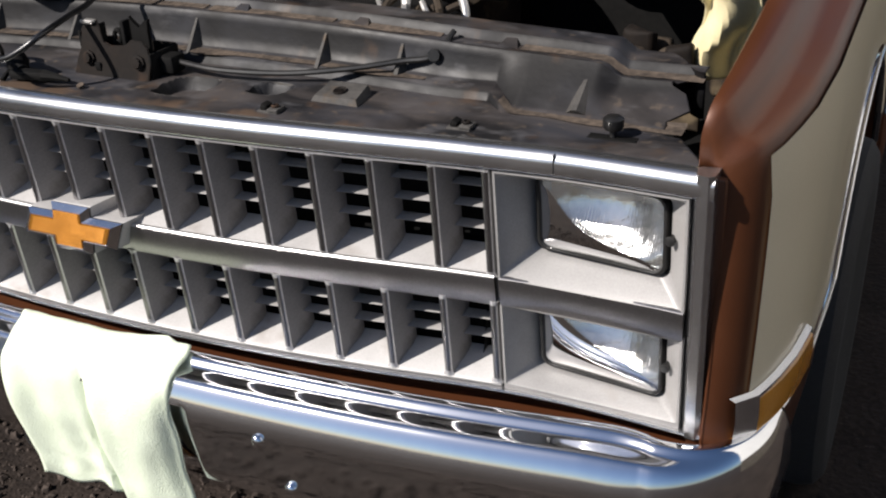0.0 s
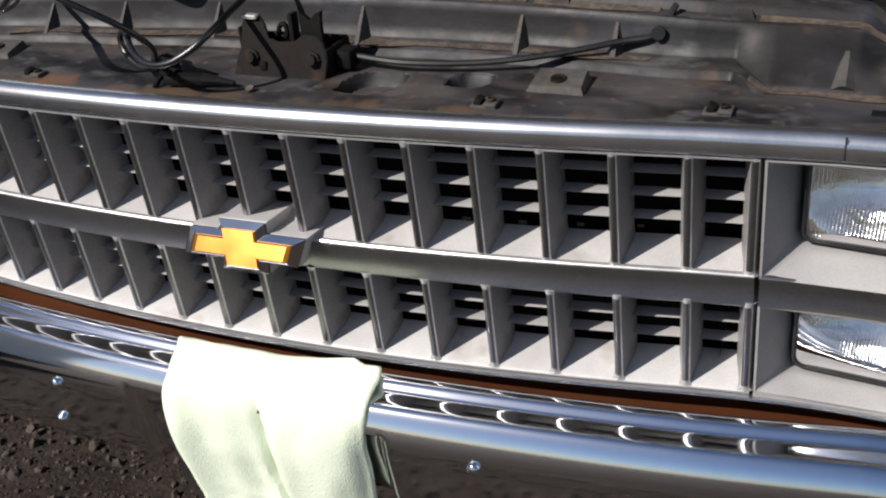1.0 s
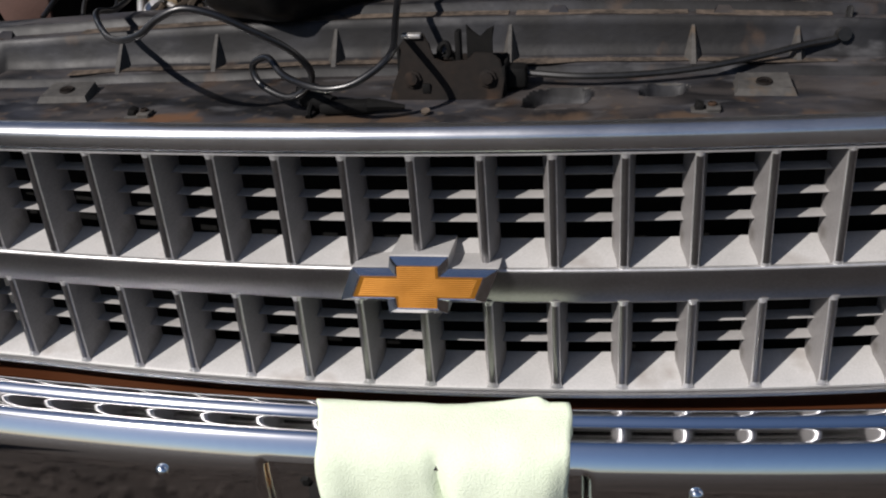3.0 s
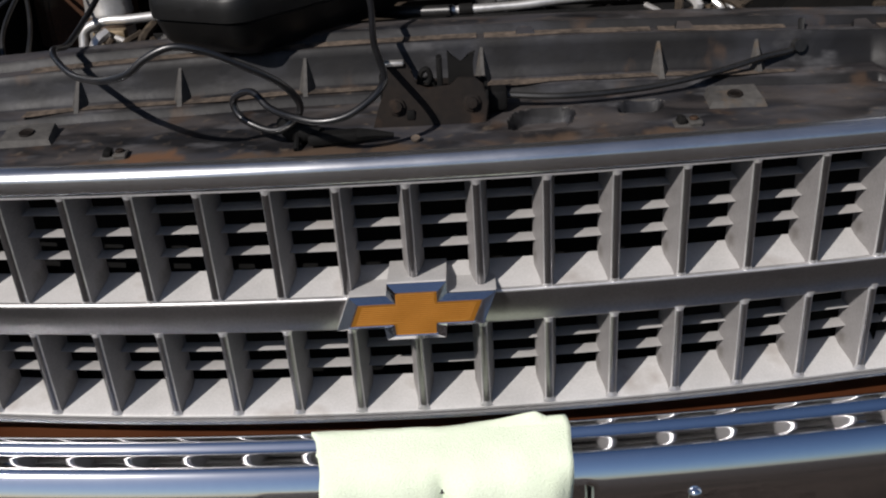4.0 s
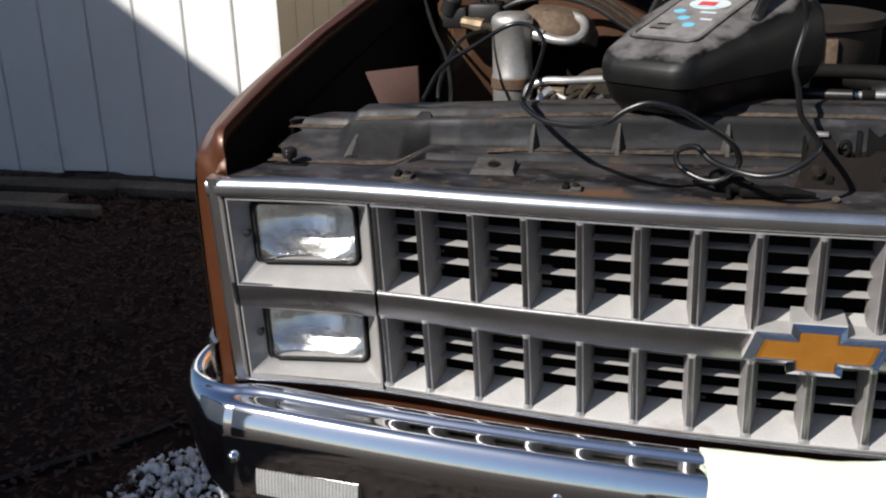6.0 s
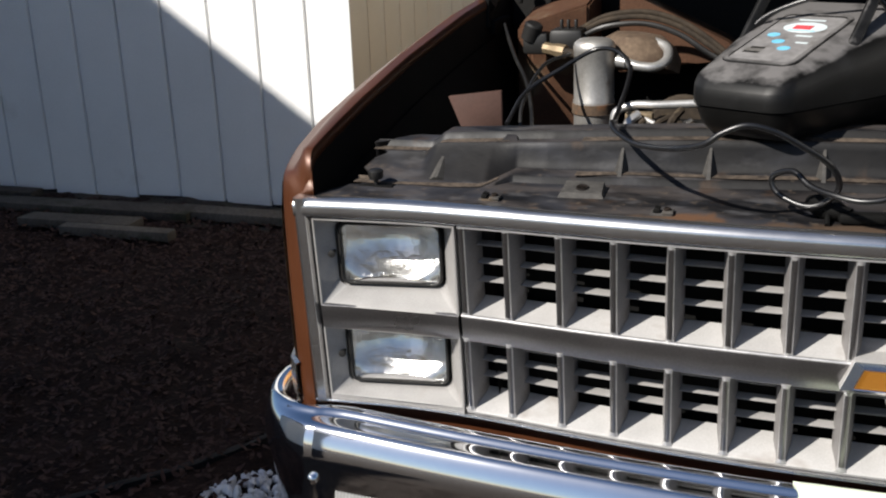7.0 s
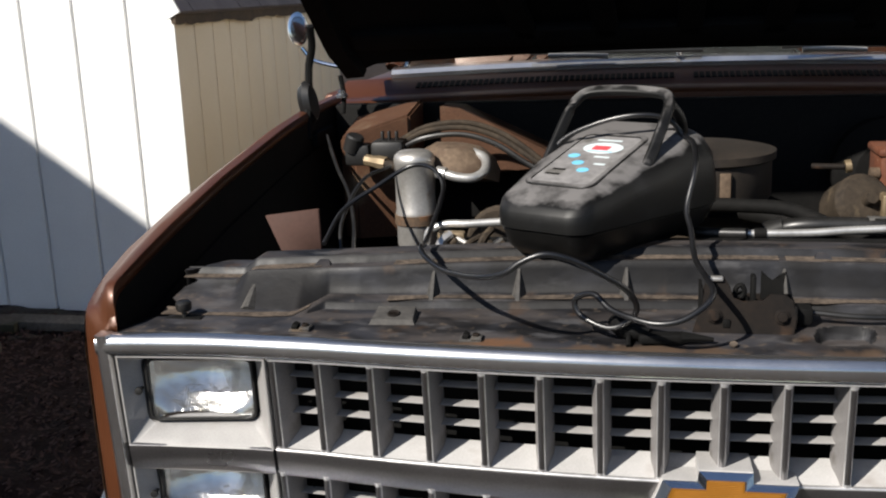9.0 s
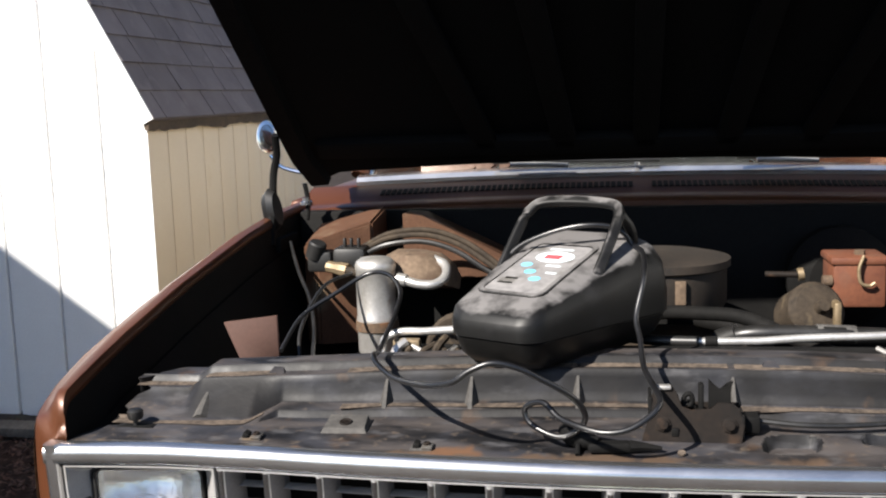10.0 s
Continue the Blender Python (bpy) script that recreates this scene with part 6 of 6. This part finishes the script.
    # rusty master cylinder with its bail wire
    mc = part("master_cylinder", box(0.405, 0.52, 1.05, 1.17, 1.025, 1.128, 0.008), RED_RUST, truck, "rust-red brake master cylinder with a wire bail")
    part("lid", box(0.400, 0.525, 1.045, 1.175, 1.122, 1.140, 0.006), RED_RUST, mc)
    part("nut", lathe([(0.001, 0), (0.012, 0), (0.012, 0.010), (0.001, 0.010)], 6, pose(0.47, 1.09, 1.140)), RUST, mc)
    part("bail_wire", tube([(0.468, 1.040, 1.145), (0.458, 1.038, 1.115), (0.462, 1.036, 1.085), (0.480, 1.036, 1.078), (0.492, 1.036, 1.085)], 0.004, 8, 6), BRASS, mc)
    part("booster", lathe([(0.001, -0.05), (0.10, -0.05), (0.125, -0.02), (0.125, 0.02), (0.08, 0.06), (0.001, 0.06)], 30, pose(0.46, 1.25, 1.06, 90, 0, 0)), BLACK_STEEL, mc)
    part("port", lathe([(0.001, 0), (0.013, 0.0), (0.013, 0.02), (0.001, 0.02)], 12, pose(0.405, 1.06, 1.085, 0, -90, 0)), RUST, mc)
    alt = part("alternator", lathe([(0.02, -0.06), (0.055, -0.06), (0.062, -0.045), (0.062, 0.03), (0.050, 0.045), (0.015, 0.05), (0.012, 0.07), (0.001, 0.07)], 28, pose(0.335, 0.92, 1.040, 60, 30, 0)), GRIME, truck, "grimy alternator with a yellowed bracket")
    part("bracket", box(0.372, 0.388, 0.86, 0.94, 1.01, 1.075, 0.006), BRASS, alt, "yellowed bracket")
    part("rod", tube([(0.25, 0.98, 1.115), (0.315, 0.96, 1.117)], 0.0065, 10, 3), RUST_DARK, alt)
    part("rod_cap", lathe([(0.001, 0), (0.014, 0), (0.014, 0.012), (0.001, 0.014)], 14, pose(0.315, 0.96, 1.117, 0, 80, 0)), BRASS, alt)
    # wiring along the dark inner fender
    part("wire", tube([(-0.87, 1.12, 1.175), (-0.82, 1.02, 1.115), (-0.77, 0.93, 1.07), (-0.73, 0.82, 1.025), (-0.70, 0.70, 0.99)], 0.0045, 7, 8), RUBBER, truck, "black wire")
    part("wire", tube([(-0.66, 0.90, 1.135), (-0.70, 0.80, 1.12), (-0.71, 0.66, 1.06), (-0.69, 0.58, 1.00)], 0.004, 7, 8), RUBBER, truck, "black wire")
    # clutter on the far inner fender
    for i in range(10):
        x, y = 0.70 + rng.uniform(-0.05, 0.10), 0.42 + 0.03 * i
        b = box(x - 0.022, x + 0.027, y - 0.012, y + 0.014, 0.90, 0.975 + rng.uniform(0, 0.05), 0.009, seg=3)
        for v in b.verts:
            v.co += Vector((noise.noise(v.co * 30), noise.noise(v.co * 27 + Vector((5, 0, 0))), noise.noise(v.co * 33))) * 0.010
        part("bracket_clutter", b, GRIME if i % 3 else RUST_DARK, truck)


AIR_DARK = material("grimy_dark_enamel", (0.007, 0.005, 0.0038), (0.026, 0.018, 0.012), 0.75, 0.0, 90, 9, 0.2, 0.001, stain=(0.038, 0.029, 0.021), stain_scale=12, stain_low=0.6)
DUSTY_TAN = material("dusty_tan_casting", (0.060, 0.038, 0.024), (0.16, 0.112, 0.074), 0.85, 0.05, 90, 16, 0.5, 0.003, stain=(0.09, 0.055, 0.035), stain_scale=22, stain_low=0.55)
DUST_HOSE = material("dusty_grey_hose", (0.035, 0.033, 0.031), (0.10, 0.095, 0.088), 0.7, 0, 120, 14, 0.3, 0.001)
RED_RUST = material("red_rust_casting", (0.09, 0.026, 0.012), (0.15, 0.050, 0.022), 0.75, 0.05, 130, 16, 0.4, 0.0015, stain=(0.11, 0.045, 0.025), stain_scale=20, stain_low=0.56)
make_bay()


# ---- loose things on and in the truck ----
def make_card():
    q4 = [Vector(q) for q in ((-0.829, 0.540, 1.099), (-0.723, 0.548, 1.111), (-0.717, 0.536, 1.020), (-0.790, 0.532, 1.012))]
    b = surface([q4, [q + Vector((0.002, 0.006, 0.001)) for q in q4]], closed_u=True, cap=True)
    bmesh.ops.bevel(b, geom=b.edges[:], offset=0.0015, segments=1, affect="EDGES")
    single("board_scrap", b, CARD, "scrap of red-brown board standing in the engine bay", "board scrap")


make_card()


def make_charger():
    m = pose(-0.187, 0.149, 1.157, 0, 0, -28) @ Matrix.Scale(0.89, 4) @ Matrix.Translation((-0.100, 0, 0))
    base_at = m @ Vector((0, 0.2, -0.06))
    ch = thing("battery_charger", base_at, "dusty black battery charger with handle, standing on the radiator support", "battery charger")

    def plan_ring(z, grow, front_y, rake=0.0, back_y=0.375, flare=0.0):
        """Rounded plan outline at height z, wider towards the back; rake lifts the back."""
        out = []
        corner = 0.042
        for cx, cy, a0 in ((0.130 + flare, back_y + flare, 0), (-0.126 - flare, back_y + flare, 90), (-0.096, front_y, 180), (0.096, front_y, 270)):
            sx, sy = (1 if cx > 0 else -1), (1 if cy > 0.2 else -1)
            c = 0.075 if cy > 0.2 else corner
            for k in range(8):
                ang = radians(a0 + 90 * k / 7)
                x, y = cx - sx * c + (c + grow) * math.cos(ang), cy - sy * c + (c + grow) * math.sin(ang)
                if sy < 0:
                    y -= 0.006 * (1 - (x / 0.1) ** 2)
                out.append(m @ Vector((x, y, z + rake * 0.90 * max(0.0, y))))
        return out
    lower = [plan_ring(-0.060, -0.028, 0.030, flare=0.010), plan_ring(-0.058, -0.020, 0.022, flare=0.014), plan_ring(-0.040, -0.010, 0.010, flare=0.026), plan_ring(-0.018, -0.005, 0.004, flare=0.032), plan_ring(-0.009, -0.003, 0.002, 0.01, flare=0.034), plan_ring(-0.0065, -0.005, 0.002, 0.01, flare=0.034)]
    part("lower_shell", surface(lower, closed_u=True, cap=True), CHARGER_DARK, ch, "smooth black lower shell")
    upper = [plan_ring(-0.0060, -0.004, 0.0, 0.01, flare=0.034), plan_ring(-0.0045, 0.0, 0.0, 0.01, flare=0.035), plan_ring(0.010, 0.0015, 0.0, 0.08, flare=0.034), plan_ring(0.024, 0.0012, 0.0015, 0.195, flare=0.028), plan_ring(0.026, 0.0006, 0.002, 0.20, flare=0.027), plan_ring(0.0345, -0.002, 0.004, 0.25, flare=0.018), plan_ring(0.0385, -0.006, 0.007, 0.268, flare=0.012), plan_ring(0.0420, -0.013, 0.012, 0.280, flare=0.007), plan_ring(0.0450, -0.022, 0.020, 0.290, flare=0.003), plan_ring(0.0480, -0.033, 0.030, 0.298)]
    shell = part("upper_shell", surface(upper, closed_u=True, cap=True), CHARGER, ch, "dusty black sloping upper shell", angle=50)
    slope = math.degrees(math.atan(0.268))
    t = m @ pose(0, 0.168, 0.0482 + 0.268 * 0.168, slope, 0, 0)

    def plate(outline, z0, z1):
        b = surface([[Vector((a, c, z0)) for a, c in outline], [Vector((a, c, z1)) for a, c in outline]], closed_u=True, cap=True)
        b.transform(t)
        return b
    rim_out, rim_in = rounded(0.140, 0.232, 0.022, 4), rounded(0.120, 0.212, 0.014, 4)
    b = surface([[t @ Vector((a, c, z)) for a, c in ring] for ring, z in ((rim_out, -0.002), (rim_out, 0.0015), ([(a * 0.975, c * 0.985) for a, c in rim_out], 0.0032), (rim_in, 0.0032), (rim_in, 0.0))], closed_u=True)
    part("label_rim", b, CHARGER, shell)
    lab = part("label", plate(rounded(0.118, 0.208, 0.012, 4), -0.002, 0.0014), LABEL_GREY, ch, "faded grey control label with blue and red marks")
    oval = [(0.040 * math.cos(k * math.pi / 12) + 0.004, 0.024 * math.sin(k * math.pi / 12) + 0.050) for k in range(24)]
    part("oval_mark", plate(oval, 0.0005, 0.0019), LABEL_PALE, lab)
    part("red_mark", plate([(-0.016, 0.040), (0.018, 0.040), (0.018, 0.058), (-0.016, 0.058)], 0.001, 0.0024), LABEL_RED, lab)
    part("bar_mark", plate([(-0.020, 0.033), (0.030, 0.033), (0.030, 0.036), (-0.020, 0.036)], 0.001, 0.0023), LABEL_BLUE, lab)
    for x, y in ((-0.034, 0.010), (-0.010, -0.018), (0.016, -0.046)):
        part("blue_mark", plate([(x + 0.012 * math.cos(k * math.pi / 8), y + 0.009 * math.sin(k * math.pi / 8)) for k in range(16)], 0.0005, 0.0019), LABEL_BLUE, lab)
    for x, y, w in ((-0.03, -0.050, 0.026), (-0.032, -0.070, 0.030), (0.022, 0.012, 0.03), (0.034, -0.018, 0.022), (0.0, 0.085, 0.05)):
        part("text_bar", plate([(x - w / 2, y - 0.003), (x + w / 2, y - 0.003), (x + w / 2, y + 0.003), (x - w / 2, y + 0.003)], 0.0005, 0.0017), LABEL_PALE if y > -0.04 else CHARGER_DARK, lab)
    # handle: two legs and a bowed grip
    part("handle", flat_bar([m @ Vector(q) for q in ((-0.100, 0.190, 0.082), (-0.100, 0.214, 0.108), (-0.099, 0.268, 0.166), (-0.093, 0.292, 0.188), (-0.076, 0.304, 0.199), (-0.03, 0.310, 0.203), (0.03, 0.312, 0.203), (0.080, 0.306, 0.199), (0.097, 0.292, 0.186), (0.103, 0.268, 0.164), (0.104, 0.214, 0.106), (0.104, 0.190, 0.082))], 0.0088, 0.0062), CHARGER, ch, "dusty black bowed carrying handle")
    part("handle_brace", flat_bar([m @ Vector(q) for q in ((0.103, 0.288, 0.182), (0.108, 0.315, 0.155), (0.108, 0.330, 0.120))], 0.008, 0.007), CHARGER_DARK, ch)
    for fx in (-0.045, 0.045):
        part("foot", lathe([(0.001, 0), (0.010, 0), (0.012, 0.010), (0.001, 0.010)], 12, m @ pose(fx, 0.095, -0.066)), RUBBER, ch)
        part("foot", lathe([(0.001, 0), (0.010, 0), (0.012, 0.010), (0.001, 0.010)], 12, m @ pose(fx, 0.26, -0.066)), RUBBER, ch)
    # lead: over the handle, down towards the shelf, once round in a loop, a wide bow forwards and off into the bay
    part("lead", tube([m @ Vector((-0.113, 0.20, 0.070)), m @ Vector((-0.085, 0.222, 0.118)), m @ Vector((-0.02, 0.245, 0.150)), m @ Vector((0.045, 0.268, 0.164)), m @ Vector((0.092, 0.295, 0.156)), (-0.044, 0.384, 1.268), (-0.030, 0.335, 1.262), (-0.030, 0.278, 1.232), (-0.043, 0.242, 1.179), (-0.038, 0.205, 1.152), (-0.034, 0.15, 1.123), (-0.024, 0.088, 1.115), (-0.016, 0.04, 1.109), (-0.019, 0.018, 1.102), (-0.034, 0.005, 1.09), (-0.06, -0.004, 1.077), (-0.09, -0.002, 1.072), (-0.12, 0.012, 1.074), (-0.152, 0.038, 1.079), (-0.176, 0.062, 1.093), (-0.202, 0.079, 1.08), (-0.194, 0.074, 1.058), (-0.157, 0.056, 1.046), (-0.129, 0.048, 1.057), (-0.116, 0.034, 1.083), (-0.131, 0.006, 1.117), (-0.17, -0.016, 1.147), (-0.203, -0.026, 1.166), (-0.236, -0.03, 1.173), (-0.266, -0.03, 1.162), (-0.29, -0.026, 1.145), (-0.325, 0.0, 1.133), (-0.364, 0.055, 1.121), (-0.399, 0.105, 1.115), (-0.434, 0.157, 1.121), (-0.446, 0.185, 1.128), (-0.452, 0.25, 1.118), (-0.457, 0.34, 1.128), (-0.460, 0.43, 1.146), (-0.470, 0.52, 1.166), (-0.508, 0.60, 1.182), (-0.557, 0.63, 1.179), (-0.616, 0.60, 1.146), (-0.673, 0.55, 1.109), (-0.688, 0.46, 1.064)], 0.0043, 10, 8), LEAD, ch, "glossy grey-black charging lead")
    # spring clamp lying on the shelf
    clamp = part("clamp", tube([(-0.150, 0.100, 1.042), (-0.136, 0.082, 1.041), (-0.116, 0.064, 1.040), (-0.098, 0.054, 1.038)], lambda t: 0.009 + 0.008 * math.sin(min(1.0, t * 1.15) * math.pi), 10, 5), BLACK_STEEL, ch, "black spring clamp")
    part("clamp_grip", box(-0.036, 0.024, -0.010, 0.010, -0.006, 0.008, 0.004, m=pose(-0.078, 0.052, 1.034, 0, 0, 5)), BLACK_STEEL, clamp)
    part("jaw", tube([(-0.056, 0.052, 1.036), (-0.036, 0.054, 1.035), (-0.012, 0.056, 1.032)], lambda t: 0.009 - 0.006 * t, 8, 4), BLACK_STEEL, clamp)
    part("jaw", tube([(-0.124, 0.070, 1.040), (-0.127, 0.052, 1.034), (-0.127, 0.038, 1.026)], 0.0038, 8, 4), BLACK_STEEL, clamp)
    part("ring_terminal", lathe([(0.0025, 0), (0.0055, 0), (0.0055, 0.003), (0.0025, 0.003)], 14, pose(0.014, 0.050, 1.027, 20, 0, 0)), DUST, clamp)


def flat_bar(points, w, h):
    line = smooth_line(points, 6)
    rows, side = [], None
    for i, q in enumerate(line):
        d = (line[min(i + 1, len(line) - 1)] - line[max(i - 1, 0)]).normalized()
        ref = Vector((math.sin(radians(33)), math.cos(radians(33)), 0.9)).normalized()
        a = (ref - d * ref.dot(d)).normalized()
        c = d.cross(a)
        rows.append([q + a * x + c * y for x, y in [(w * px, h * py) for px, py in rounded(2, 2, 0.6, 3)]])
    return surface(rows, closed_u=True, cap=True)


LEAD = material("glossy_black_lead", (0.005, 0.005, 0.0055), (0.010, 0.010, 0.011), 0.33, 0, 150, 12, 0.05, spec=0.7)
make_charger()


def make_towel():
    """Hung over the bumper: flat on the shelf, then falling in soft folds."""
    def edge_l(t):
        return -0.146 + 0.015 * ease(t / 0.35) + 0.032 * ease((t - 0.40) / 0.5)

    def edge_r(t):
        return 0.182 - 0.005 * ease(t / 0.3) + 0.012 * t + 0.006 * math.sin(t * 7)
    path = [(-0.001, 0.6500), (-0.010, 0.6548), (-0.022, 0.6515), (-0.044, 0.6435), (-0.062, 0.633), (-0.076, 0.614), (-0.083, 0.58), (-0.084, 0.54), (-0.081, 0.50), (-0.078, 0.46), (-0.077, 0.43), (-0.076, 0.40), (-0.075, 0.375)]
    line = smooth_line([(0, y, z) for y, z in path], 4)
    rows = []
    n = len(line) - 1
    for i, q in enumerate(line):
        t = i / n
        fall = ease((t - 0.30) / 0.3)
        row = []
        for j in range(49):
            u = j / 48
            x = edge_l(t) + (edge_r(t) - edge_l(t)) * u
            fold = 0.006 * fall * math.sin(u * 9.0 + 0.8 + 1.5 * t) + 0.003 * fall * math.sin(u * 23 + 2.1 * t) - 0.021 * fall * math.exp(-((u - 0.42 - 0.14 * t) / 0.034) ** 2) - 0.016 * fall * ease((u - 0.92) / 0.08) + 0.0025 * noise.noise((u * 9, t * 9, 4))
            lift = 0.0
            if t < 0.10:
                lift = (0.019 * max(0.0, u - 0.60) / 0.28 if u < 0.88 else 0.019 - 0.010 * min(1.0, (u - 0.88) / 0.03)) * (1 - t / 0.10)
            # the left half ends higher
            cut = (0.030 * (1 - ease((u - 0.42) / 0.25)) + 0.016 * noise.noise((u * 3, 0, 9))) * ease((t - 0.6) / 0.4)
            y = q.y + bow(x) * 0.6 - fold - 0.003
            row.append(Vector((x + 0.004 * noise.noise((t * 6, u * 3, 1)), y, q.z + lift + cut)))
        rows.append(row)
    ob = single("towel", surface(rows), TOWEL, "pale yellow terry towel hung over the chrome bumper", "towel")
    sol = ob.modifiers.new("thickness", "SOLIDIFY")
    sol.thickness, sol.offset = 0.004, 1


make_towel()


def make_rag():
    rows = []
    for i in range(15):
        t = i / 14
        row = []
        for j in range(15):
            u = j / 14
            x, y = 0.780 + 0.085 * u + 0.01 * math.sin(t * 6), 0.50 + 0.05 * t + 0.02 * math.sin(u * 8 + t * 3)
            row.append(Vector((x, y, 1.115 - 0.15 * t + 0.012 * noise.noise((u * 5, t * 5, 2)))))
        rows.append(row)
    ob = single("rag", surface(rows), RAG, "crumpled cream rag hanging inside the fender", "rag")
    sol = ob.modifiers.new("thickness", "SOLIDIFY")
    sol.thickness = 0.005


make_rag()
